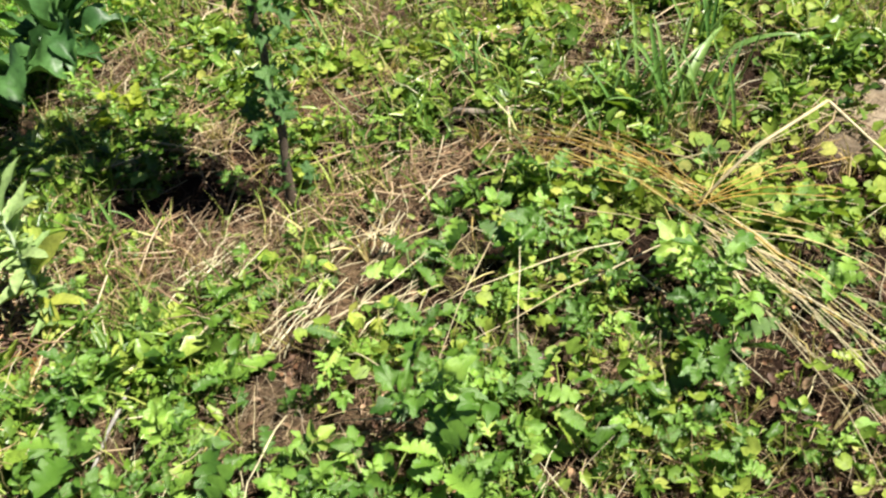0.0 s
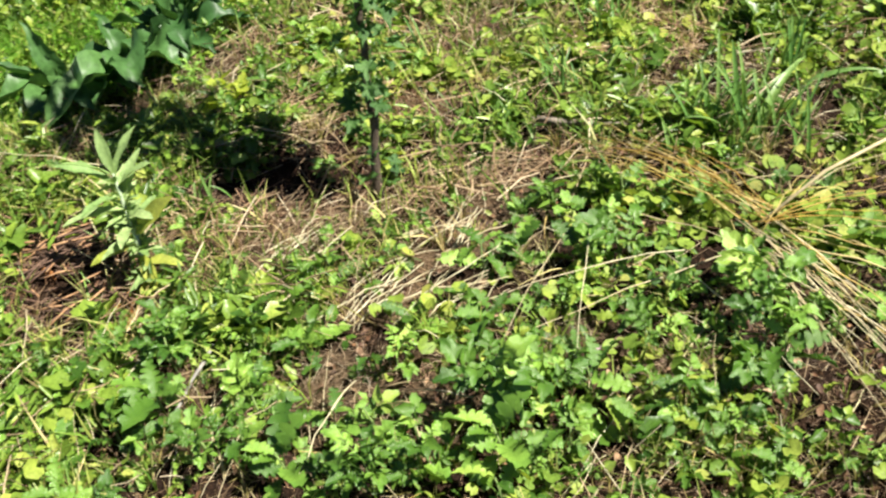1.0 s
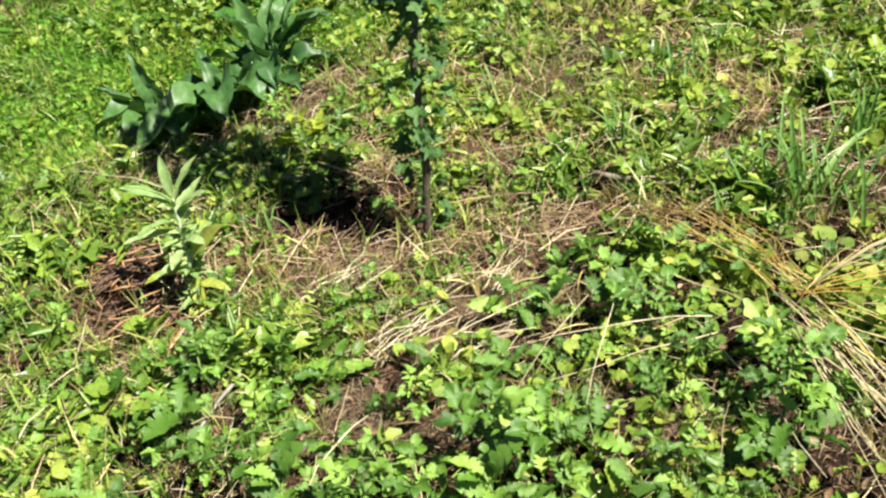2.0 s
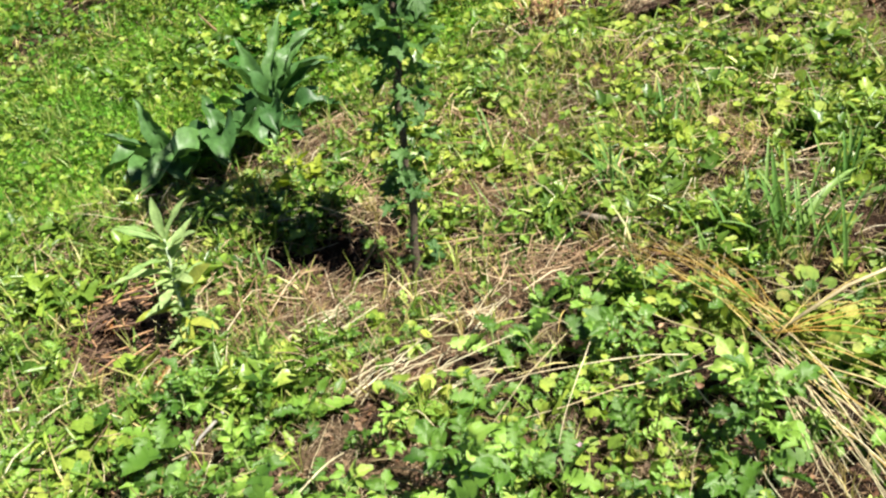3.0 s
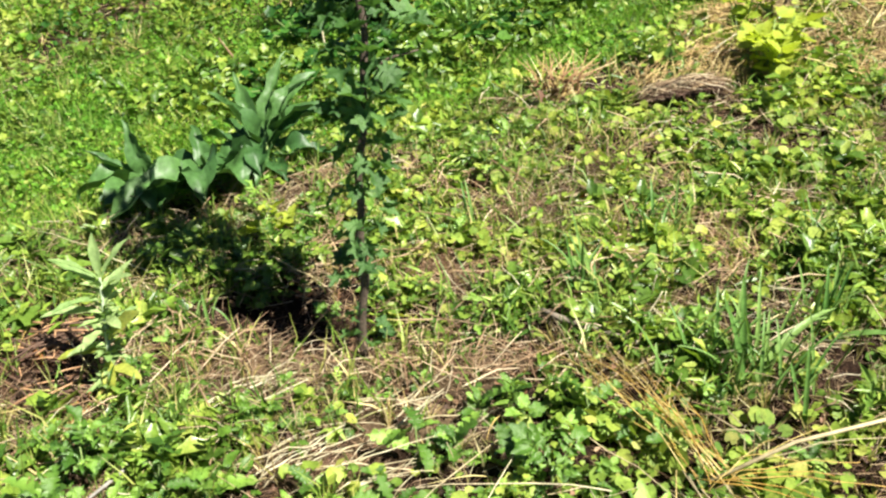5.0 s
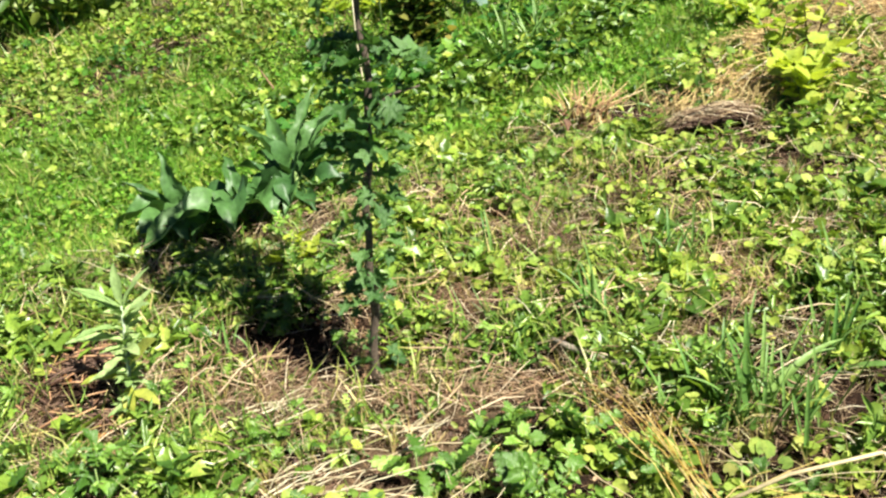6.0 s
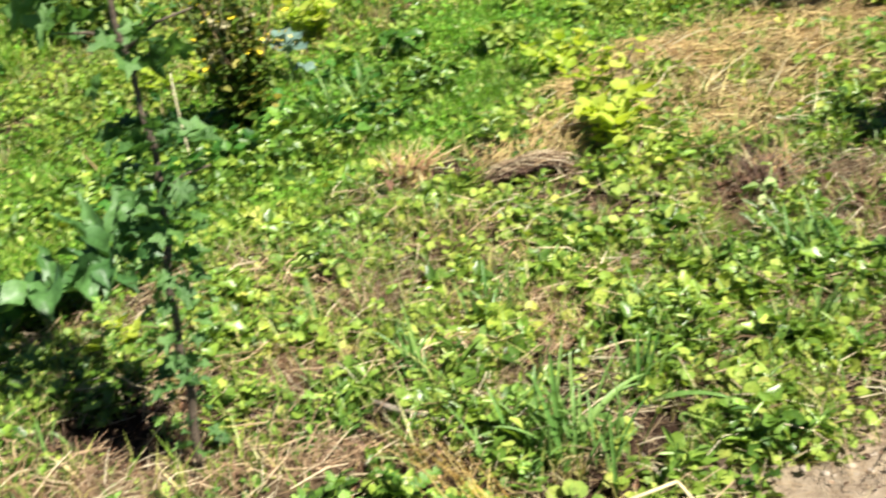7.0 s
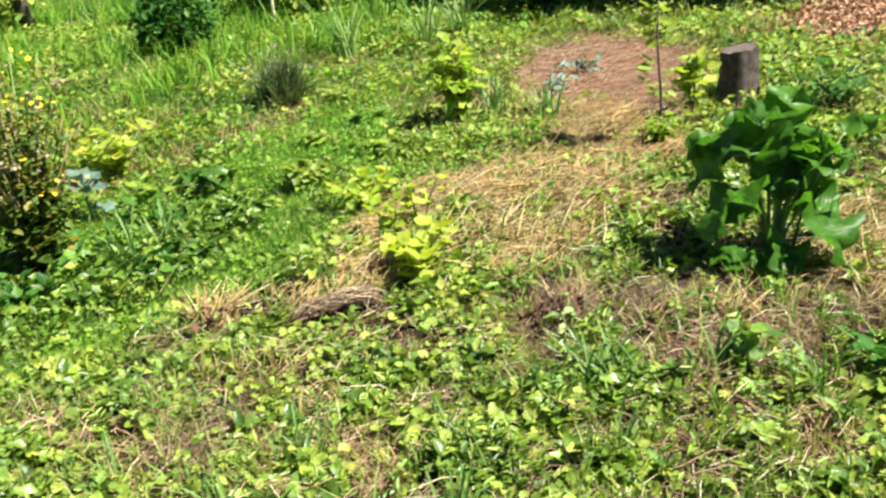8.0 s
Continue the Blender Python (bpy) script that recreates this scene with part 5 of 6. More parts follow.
def build_round_weeds():
    """Low plants with round scalloped leaves, each on its own stalk."""
    rr = random.Random(63)
    mat = leaf_mat("round_weed_leaf", [(0.0, (0.1, 0.22, 0.035)), (0.5, (0.23, 0.36, 0.065)), (0.9, (0.37, 0.46, 0.1)), (1.0, (0.46, 0.45, 0.15))], 0.38, 0.5, True)
    meshes = [mesh_of("leaf", *joined([moved(fan_leaf(round_rim(15, 0.4), f, c), pose(0.9, 0, 0.75, 0, -15, 0)), tube([(0, 0, 0), (0.5, 0, 0.5), (0.95, 0, 0.75)], [0.03, 0.025, 0.02], 4)]), mat) for f, c in ((0.1, 0.1), (0.25, 0.2), (0.4, -0.1))]
    kinds, spots = [], []
    for k in range(5):
        t = thing("round_leaf_weed", 0, -60 - k, "low weed with round scalloped yellow-green leaves", "weed", "round-leaved weeds", 0.0)
        n = rr.randrange(6, 10)
        for i in range(n):
            share("leaf", meshes[rr.randrange(3)], t, pose(rr.uniform(-0.01, 0.01), rr.uniform(-0.01, 0.01), 0, rr.uniform(-20, 20), -rr.uniform(-15, 35), 360 * i / n + rr.uniform(-30, 30)) @ Matrix.Scale(rr.uniform(0.022, 0.036), 4))
        kinds.append(t)
    rng = random.Random(64)
    for _ in range(9000):
        if len(spots) >= 250:
            break
        x, y = rng.uniform(0.9, 3.1), rng.uniform(0.9, 3.0)
        if rng.random() < float(open_ground(x, y)) * float(mid_right(x, y)) and beyond(x, y) < -0.12 and min((math.hypot(x - a, y - b) for a, b in spots), default=9) > 0.05:
            spots.append((x, y))
    for i, (x, y) in enumerate(spots):
        m = pose(x, y, height(x, y) - 0.003, 0, 0, rng.uniform(0, 360)) @ Matrix.Scale(rng.uniform(0.8, 1.45), 4)
        ob = kinds[i] if i < 5 else copy_thing(kinds[rng.randrange(5)], m)
        ob.scale = (1, 1, 1)
        ob.matrix_basis = m


build_round_weeds()


def build_strewn():
    """Single stems and curled leaves strewn over the weeds near the path."""
    rr = random.Random(65)
    for i in range(170):
        x, y = (rr.uniform(-0.4, 2.6), rr.uniform(0.4, 2.7)) if i < 110 else (rr.uniform(-0.35, 0.9), rr.uniform(0.7, 1.7))
        if x * 0.5 - 0.6 > y:
            continue
        a, ln = rr.uniform(0, 6.28), rr.uniform(0.07, 0.26)
        d = (0.5 * ln * math.cos(a), 0.5 * ln * math.sin(a))
        straw_stem((x - d[0], y - d[1], rr.uniform(0.01, 0.05)), (x + d[0], y + d[1], rr.uniform(0.02, 0.09)), rr.uniform(0, 0.02), PALE if i % 3 else GOLD, rr.uniform(0.0007, 0.0016), "strewn straw stems", "dry straw stem strewn over green weeds", 300 + i)
    mats = [dry_mat("curled_leaf", [(0.0, (0.05, 0.024, 0.016)), (0.6, (0.14, 0.07, 0.042)), (1.0, (0.38, 0.25, 0.17))], by_object=True)]
    meshes = [mesh_of("dead_leaf", *scaled(c, 1.0), mats[0]) for c in CURLS]
    for i in range(90):
        x, y = rr.uniform(-0.4, 1.6), rr.uniform(0.4, 2.2)
        ob = new("dead_leaf", meshes[i % 3])
        ob.matrix_basis = pose(x, y, height(x, y) + rr.uniform(0.004, 0.014), rr.uniform(-30, 30), rr.uniform(-30, 30), rr.uniform(0, 360)) @ Matrix.Scale(rr.uniform(0.014, 0.032), 4)
        tagged(ob, "curled brown dead leaf lying on the soil", "leaf", "dead leaves near the path")


build_strewn()


def clump(name, x, y, leaf, material, n, spread_r, tall, size, label, category, seed, group="", stem_mat=None):
    """A bushy plant: several stems, each with leaves of its own."""
    t = thing(name, x, y, label, category, group)
    rr = random.Random(seed)
    far, foliage = math.hypot(x, y) > 4.0 and n > 20, []
    me = None if far else mesh_of("leaf", *leaf, material)
    stems = max(2, n // 9)
    for k in range(stems):
        az, out = 360 * k / stems + rr.uniform(-30, 30), spread_r * rr.uniform(0.2, 0.9)
        tip = Vector((out * math.cos(radians(az)), out * math.sin(radians(az)), tall * rr.uniform(0.6, 1)))
        part("stem", tube([(0, 0, -0.01), tip * 0.5 + Vector((0, 0, 0.1 * tall)), tip], [0.005, 0.004, 0.002], 5), stem_mat or GREENSTEM, t)
        for i in range(n // stems):
            s = rr.uniform(0.25, 1.05)
            p = (tip * 0.5 + Vector((0, 0, 0.1 * tall))) * min(1, 2 * s) if s < 0.5 else (tip * 0.5 + Vector((0, 0, 0.1 * tall))).lerp(tip, 2 * s - 1)
            a = rr.uniform(0, 360)
            m = Matrix.Translation(p + Vector((rr.uniform(-1, 1), rr.uniform(-1, 1), 0)) * size * 0.4) @ pose(0, 0, 0, rr.uniform(-30, 30), rr.uniform(-40, 25), a) @ Matrix.Scale(size * rr.uniform(0.7, 1.2), 4)
            if far:
                foliage.append(moved(leaf, m))
            else:
                share("leaf", me, t, m)
    if far:
        part("foliage", joined(foliage), material, t)
    return t


clump("lime_plant", 2.48, 2.88, LOBED, LIME, 66, 0.17, 0.26, 0.074, "lime-yellow leafy plant beside a hay heap", "plant", 1)
clump("lime_plant", 2.62, 2.98, LOBED, LIME, 30, 0.12, 0.16, 0.055, "small lime-yellow plant in hay", "plant", 2)
clump("lime_plant", 2.62, 3.3, LOBED, LIME, 44, 0.16, 0.28, 0.058, "lime-green seedling behind the hay heap", "plant", 3)
clump("lime_plant", 2.76, 3.9, LOBED, LIME, 60, 0.2, 0.2, 0.065, "lime-green leafy plant beyond the hay", "plant", 25)
clump("lime_plant", 0.55, 2.48, LOBED, LIME, 30, 0.14, 0.09, 0.04, "low lime-green weed patch below comfrey", "plant", 4)
clump("lime_plant", 2.0, 5.84, LOBED, LIME, 150, 0.32, 0.36, 0.075, "yellow-lime leafy plant in far weeds", "plant", 5)
clump("lime_plant", 1.2, 5.4, LOBED, LIME, 70, 0.4, 0.18, 0.08, "yellow-lime leafy weeds behind the lawn", "plant", 6)
clump("young_tree", 3.95, 4.82, TOOTHED[1], PALELIME, 150, 0.2, 0.62, 0.1, "slender young tree with light green leaves", "sapling", 7, stem_mat=BROWNSTEM)
clump("young_tree", 2.76, 3.3, LOBED, LIME, 14, 0.12, 0.42, 0.05, "small sapling with a dark leaning stem", "sapling", 8, stem_mat=BARK)
clump("young_tree", 5.0, 3.86, LOBED, LIME, 40, 0.12, 0.48, 0.1, "young yellow-leaved sapling by a stump", "sapling", 10, stem_mat=BARK)
clump("small_shrub", 4.46, 3.58, OVAL, PALELIME, 110, 0.16, 0.2, 0.05, "low light green shrub around a sapling", "shrub", 11)
clump("small_shrub", 5.55, 3.3, OVAL, DARKLEAF, 120, 0.35, 0.3, 0.07, "dark grey-green low shrub", "shrub", 12)
clump("leafy_weed", 2.84, 1.5, LOBED, WEED, 40, 0.1, 0.2, 0.055, "upright bright green weed", "weed", 13, "leafy weeds")
clump("leafy_weed", 3.2, 1.2, LOBED, DARKLEAF, 60, 0.25, 0.18, 0.055, "dark green weed clump", "weed", 14, "leafy weeds")
clump("leafy_weed", 1.4, 4.4, LOBED, DARKLEAF, 70, 0.4, 0.16, 0.06, "dark green strawberry-like leaf clump", "weed", 15, "leafy weeds")
clump("leafy_weed", 1.9, 4.7, LOBED, DARKLEAF, 70, 0.4, 0.16, 0.06, "dark green strawberry-like leaf clump", "weed", 16, "leafy weeds")
clump("leafy_weed", 0.9, 4.4, LOBED, DARKLEAF, 70, 0.35, 0.2, 0.06, "dark green leafy weeds under a bush", "weed", 17, "leafy weeds")
clump("leafy_weed", 1.75, 3.95, LOBED, DARKLEAF, 70, 0.3, 0.15, 0.06, "dark green strawberry-like leaf clump", "weed", 21, "leafy weeds")
clump("leafy_weed", 1.15, 3.95, LOBED, DARKLEAF, 80, 0.3, 0.18, 0.06, "dark green leafy weeds under a bush", "weed", 22, "leafy weeds")
clump("leafy_weed", 1.45, 4.05, LOBED, WEED, 60, 0.3, 0.13, 0.06, "fresh green strawberry-like leaf clump", "weed", 23, "leafy weeds")
clump("leafy_weed", 0.75, 3.85, LOBED, DARKLEAF, 60, 0.3, 0.13, 0.055, "dark green leafy weeds in the lawn", "weed", 24, "leafy weeds")
clump("silver_plant", 5.5, 5.5, OVAL, CABBAGE, 30, 0.2, 0.12, 0.08, "small silver-green plant on mulch", "plant", 18)
clump("silver_plant", 5.0, 5.2, OVAL, CABBAGE, 24, 0.15, 0.12, 0.08, "small silver-green plant on mulch", "plant", 19)
clump("silver_plant", 2.64, 2.1, TOOTHED[1], SAGE, 9, 0.05, 0.16, 0.05, "few pale bluish leaves in dead stems", "plant", 20)


def build_far_clumps():
    rr = random.Random(88)
    spots = [(2.3, 4.35), (2.75, 4.5), (2.05, 5.1), (2.6, 5.7), (3.1, 5.2), (3.3, 4.6), (3.6, 5.5), (2.9, 6.4), (1.75, 6.1), (2.35, 4.9), (3.75, 6.2)]
    for k, (x, y) in enumerate(spots):
        mat = (WEED, LIMEWEED, FARWEED)[k % 3]
        lab = ("fresh green leafy weed in the meadow", "pale lime leafy weed in the meadow", "yellow-green leafy weed in the meadow")[k % 3]
        clump("leafy_weed", x, y, TOOTHED[k % 4], mat, 34, rr.uniform(0.15, 0.26), rr.uniform(0.12, 0.22), rr.uniform(0.06, 0.085), lab, "weed", 90 + k, "leafy weeds beyond the lawn")


build_far_clumps()


def burdock(x, y):
    """Each leaf: where its blade begins (across, up, back), its direction, rise, fall, length and width."""
    t = thing("burdock", x, y, "tall burdock-like plant with huge wavy dark green leaves", "plant", rz=-31.7)
    for i, (r, u, f, az, rise, fall, ln, w) in enumerate((
            (-0.04, 0.55, 0.0, 185, -15, -98, 0.4, 0.24), (0.03, 0.57, 0.0, 172, 24, -22, 0.22, 0.17), (0.06, 0.54, 0.03, 70, 66, 10, 0.2, 0.18),
            (0.0, 0.3, -0.03, 262, 88, 52, 0.34, 0.18), (0.06, 0.26, 0.0, 290, 86, 58, 0.32, 0.17), (0.13, 0.34, 0.0, 15, 76, 15, 0.34, 0.22), (0.17, 0.38, -0.02, -25, 56, -45, 0.3, 0.2),
            (0.12, 0.36, 0.06, 65, 82, 40, 0.3, 0.2), (0.27, 0.5, 0.02, 2, 20, -8, 0.38, 0.09), (0.12, 0.27, -0.04, 328, 22, -55, 0.24, 0.18), (0.09, 0.25, -0.06, 300, 0, -88, 0.3, 0.26),
            (-0.1, 0.1, -0.08, 200, 14, -35, 0.2, 0.12), (-0.16, 0.06, -0.04, 182, 38, -5, 0.16, 0.1), (-0.12, 0.07, -0.1, 230, 22, -30, 0.17, 0.1), (-0.04, 0.1, -0.1, 250, 4, -64, 0.2, 0.13),
            (0.0, 0.14, -0.1, 268, 0, -78, 0.22, 0.15), (0.08, 0.32, 0.1, 80, 80, 20, 0.32, 0.2), (-0.07, 0.38, 0.05, 160, 50, -60, 0.3, 0.22),
            (-0.07, 0.33, -0.04, 205, 10, -98, 0.32, 0.22), (0.17, 0.29, 0.05, 40, 50, -40, 0.26, 0.18), (0.2, 0.42, 0.0, -10, 40, -40, 0.26, 0.17),
            (-0.06, 0.24, 0.0, 195, 20, -90, 0.26, 0.18), (0.14, 0.32, -0.05, 320, 60, -20, 0.28, 0.18))):
        r, ln = (r, ln) if r < 0.1 or ln > 0.35 else (0.55 * r, 0.72 * ln)
        base = Vector((r * 0.25, f * 0.25, -0.01))
        tip = Vector((r, f, u))
        m = pose(*tip, ((i * 53) % 44) - 22, 0, az)
        lf = part("leaf", ruffled(arch_leaf(ln, w, rise, fall, 20, 0.2, 0.42, (0.6, 0.6), 0.0, 60 + i, 0.3, 0.09), 0.03, 0.05, i), BURDOCK, t, "", m)
        inv = m.inverted()
        mid = base.lerp(tip, 0.5) + Vector((-0.15 * r, -0.15 * f, 0.03))
        part("leaf_stalk", tube([inv @ base, inv @ mid, inv @ tip], [0.009, 0.0075, 0.005], 6), GREENSTEM, lf)


burdock(3.63, 2.06)


def slender_sapling(x, y):
    t = thing("young_tree", x, y, "thin upright sapling, bare below, with pale leaves at its top", "sapling")
    rr = random.Random(9)
    part("trunk", tube([(0, 0, -0.02), (0.01, 0, 0.3), (0.0, 0.01, 0.6), (0.02, 0.0, 0.95)], [0.009, 0.008, 0.006, 0.003], 7), BARK, t)
    me = mesh_of("leaf", *LOBED, LIMEWEED)
    for k in range(46):
        z = rr.uniform(0.62, 1.0) if k % 6 else rr.uniform(0.3, 0.6)
        a = rr.uniform(0, 360)
        share("leaf", me, t, pose(rr.uniform(0, 0.07) * math.cos(radians(a)), rr.uniform(0, 0.07) * math.sin(radians(a)), z, rr.uniform(-30, 30), rr.uniform(-35, 35), a) @ Matrix.Scale(rr.uniform(0.05, 0.1), 4))


slender_sapling(4.5, 3.6)


def rotting_stems(x0, y0, n, wide, seed, label):
    """A heap of dark dead stalks lying side by side on the soil."""
    t = thing("rotting_stems", x0, y0, label, "dead plant", "heaps of rotting stalks")
    rr = random.Random(seed)
    for k in range(n):
        x, y, z = rr.gauss(0, wide), rr.gauss(0, 0.055), rr.uniform(0.004, 0.035)
        a, ln = rr.gauss(-0.35, 0.55), rr.uniform(0.06, 0.2)
        dx, dy = 0.5 * ln * math.cos(a), 0.5 * ln * math.sin(a)
        g0 = height(x0 + x, y0 + y) - height(x0, y0)
        part("stalk", tube([(x - dx, y - dy, g0 + z + rr.uniform(-0.006, 0.015)), (x, y, g0 + z + 0.008), (x + dx, y + dy, g0 + z + rr.uniform(-0.008, 0.012))], [0.0022, 0.0032, 0.0018], 5), RUST if k % 5 == 0 else ROT_SHADE, t)


def rust_leaves():
    mat = leaf_mat("rust_leaf", [(0.0, (0.3, 0.12, 0.04)), (1.0, (0.5, 0.22, 0.09))], 0.25, 0.5, True)
    me = mesh_of("dead_leaf", *CURLS[0], mat)
    for k, (x, y) in enumerate(((-0.05, 1.8), (-0.02, 1.76), (-0.08, 1.74), (-0.04, 1.72), (0.0, 1.81), (-0.14, 2.05), (-0.3, 1.9), (1.63, 3.05))):
        ob = new("dead_leaf", me)
        ob.matrix_basis = pose(x, y, height(x, y) + 0.025, 30 - 20 * k, 15 * k - 30, 70 * k) @ Matrix.Scale(0.042, 4)
        tagged(ob, "curled rust-orange dead leaf lying on the soil", "leaf", "rust-coloured dead leaves")


rotting_stems(-0.12, 2.12, 110, 0.12, 17, "heap of dark brown rotting stalks beside a sage plant")
rotting_stems(-0.08, 1.9, 70, 0.08, 18, "small heap of dark rotting stalks on bare soil")
rust_leaves()


def stump(x, y):
    t = thing("tree_stump", x, y, "weathered grey-brown tree stump with vertical cracks", "stump")
    v, tr = [], []
    n, rings = 28, 7
    for j in range(rings):
        z = -0.03 + 0.37 * j / (rings - 1)
        for k in range(n):
            a = 2 * math.pi * k / n
            r = (0.105 + 0.035 * math.exp(-z * 9)) * (1 + 0.07 * math.sin(5 * a + 1) + 0.07 * math.sin(11 * a + z * 2) + 0.05 * (k % 2)) + 0.02 * (vnoise(a * 5, z * 3, 1.0, 5) - 0.5)
            v.append((r * math.cos(a), r * math.sin(a), z + (0.03 * (vnoise(a * 3, 0, 0.8, 8) - 0.5) + 0.02 * math.cos(a) if j == rings - 1 else 0)))
    for j in range(rings - 1):
        for k in range(n):
            a, b = j * n + k, j * n + (k + 1) % n
            tr += [(a, b, b + n), (a, b + n, a + n)]
    part("bark", (np.array(v), np.array(tr)), STUMPWOOD, t)
    top = [(0, 0, 0.325)] + [(p[0] * 0.985, p[1] * 0.985, p[2] - 0.006) for p in v[-n:]]
    part("cut_face", (np.array(top), np.array([(0, 1 + k, 1 + (k + 1) % n) for k in range(n)])), bark_mat("cut_wood", (0.05, 0.04, 0.03), (0.15, 0.12, 0.095), 30), t, "grey weathered cut face")


stump(5.5, 3.95)


def cabbage(x, y):
    t = thing("cabbage_plant", x, y, "blue-grey cabbage plant on a bare stem", "plant")
    part("stem", tube([(0, 0, -0.01), (0.01, 0, 0.1), (0.0, 0.01, 0.24)], [0.012, 0.01, 0.008], 7), GREENSTEM, t)
    for i, (az, ln, rise, fall, z) in enumerate(((20, 0.16, 40, 0, 0.22), (95, 0.15, 50, 10, 0.23), (170, 0.17, 45, -5, 0.21), (250, 0.17, 40, -10, 0.2), (310, 0.16, 35, -15, 0.19), (-20, 0.16, 10, -50, 0.1), (200, 0.12, 60, 30, 0.24))):
        part("leaf", arch_leaf(ln, 0.13, rise, fall, 8, 0.3, 0.3, (0.8, 0.55), 0.15, i), CABBAGE, t, "", pose(0, 0, z, 0, 0, az))


cabbage(1.66, 5.05)


def seedhead_bush(x, y):
    """A tall weed gone to seed: brown stems, yellow flowers, pale fluffy heads, dark leaves below."""
    t = thing("flowering_bush", x, y, "tall brown-stemmed weed with yellow flowers and pale seedheads", "plant")
    rr = random.Random(51)
    foliage = []
    bloom = mesh_of("flower", *fan_leaf(lobed_rim(12, 6, 0.3, 1.0), 0.3, 0.1), FLOWER)
    head = mesh_of("seedhead", *joined([moved(fan_leaf(lobed_rim(10, 5, 0.4, 1.0), 0.5, 0.1), pose(0, 0, 0, 40 * k, 60 * k, 90 * k)) for k in range(4)]), SEED)
    for k in range(62):
        az, out, h = rr.uniform(0, 360), rr.uniform(0.03, 0.3), rr.uniform(0.5, 1.12)
        tip = Vector((out * math.cos(radians(az)), out * math.sin(radians(az)), h))
        mid = tip * 0.5 + Vector((-0.1 * tip.x, -0.1 * tip.y, 0.04))
        part("stem", tube([(0.05 * rr.uniform(-1, 1), 0.05 * rr.uniform(-1, 1), -0.01), mid, tip], [0.006, 0.005, 0.003], 4), (OLIVESTEM, BROWNSTEM, GREENSTEM)[k % 3], t)
        for i in range(42):
            u = rr.uniform(0.05, 1.0) ** 0.95
            p = mid * (2 * u) if u < 0.5 else mid.lerp(tip, 2 * u - 1)
            p = p + Vector((rr.gauss(0, 0.03), rr.gauss(0, 0.03), rr.gauss(0, 0.02)))
            foliage.append(moved(scaled(OVAL, rr.uniform(0.045, 0.09) * (1.3 - 0.9 * u)), Matrix.Translation(p) @ pose(0, 0, 0, rr.uniform(-40, 40), rr.uniform(-60, 20), rr.uniform(0, 360))))
        for i in range(4):
            p = tip + Vector((rr.gauss(0, 0.03), rr.gauss(0, 0.03), rr.uniform(-0.12, 0.02)))
            share("flower" if k % 3 else "seedhead", bloom if k % 3 else head, t, Matrix.Translation(p) @ pose(0, 0, 0, rr.uniform(-40, 40), rr.uniform(-40, 40), rr.uniform(0, 360)) @ Matrix.Scale(rr.uniform(0.016, 0.036), 4))
    part("foliage", joined(foliage), OLIVE, t, "dense olive and brown leaves")


seedhead_bush(1.3, 4.42)


def bush(name, x, y, wide, tall, leaves, size, material, label, seed):
    """A dense shrub: limbs and one crown of many small leaves with an uneven outline."""
    t = thing(name, x, y, label, "shrub", "shrubs at the back")
    rng = np.random.default_rng(seed)
    rr = random.Random(seed)
    for k in range(7):
        az = 51 * k + rr.uniform(-20, 20)
        tip = Vector((0.7 * wide * math.cos(radians(az)) * rr.uniform(0.3, 1), 0.7 * wide * math.sin(radians(az)) * rr.uniform(0.3, 1), tall * rr.uniform(0.6, 0.95)))
        part("limb", tube([(0, 0, -0.02), tip * 0.5 + Vector((0, 0, 0.1)), tip], [0.02 * tall + 0.004, 0.012 * tall + 0.003, 0.003], 5), BARK, t)
    d = rng.normal(size=(leaves, 3))
    d /= np.linalg.norm(d, axis=1)[:, None]
    r = rng.uniform(0.35, 1.0, leaves) ** 0.5 * (0.7 + 0.5 * vnoise(d[:, 0] * 3 + d[:, 2] * 2, d[:, 1] * 3, 0.8, seed))
    p = np.column_stack([d[:, 0] * r * wide, d[:, 1] * r * wide, tall * (0.52 + 0.48 * d[:, 2] * r)])
    rot = turns(rng.uniform(0, 6.3, leaves), rng.normal(0, 0.7, leaves), rng.normal(0, 0.7, leaves))
    v, tr = OVAL
    s = rng.uniform(0.6, 1.2, leaves) * size
    w = np.einsum('nij,kj->nki', rot, v) * s[:, None, None] + p[:, None, :]
    part("crown", (w.reshape(-1, 3), (tr[None] + (np.arange(leaves) * len(v))[:, None, None]).reshape(-1, 3)), material, t)


def lavender(x, y):
    t = thing("lavender_bush", x, y, "round grey-green lavender bush with faded purplish spikes", "shrub")
    rr = random.Random(61)
    green, spike = [], mesh_of("flower_spike", *OVAL, SPIKE)
    for k in range(520):
        az, lean, ln = rr.uniform(0, 360), rr.uniform(20, 88), rr.uniform(0.26, 0.46)
        m = pose(rr.gauss(0, 0.06), rr.gauss(0, 0.06), 0, 0, 0, az)
        green.append(moved(ribbon(ln, 0.014, lean + 4, lean - 6, 3), m))
        if k % 7 == 0:
            end = m @ Vector((ln * math.cos(radians(lean)), 0, ln * math.sin(radians(lean)) + 0.01))
            share("flower_spike", spike, t, Matrix.Translation(end) @ pose(0, 0, 0, rr.uniform(-60, 60), -lean, az) @ Matrix.Scale(rr.uniform(0.03, 0.05), 4))
    part("foliage", joined(green), LAVENDER, t)


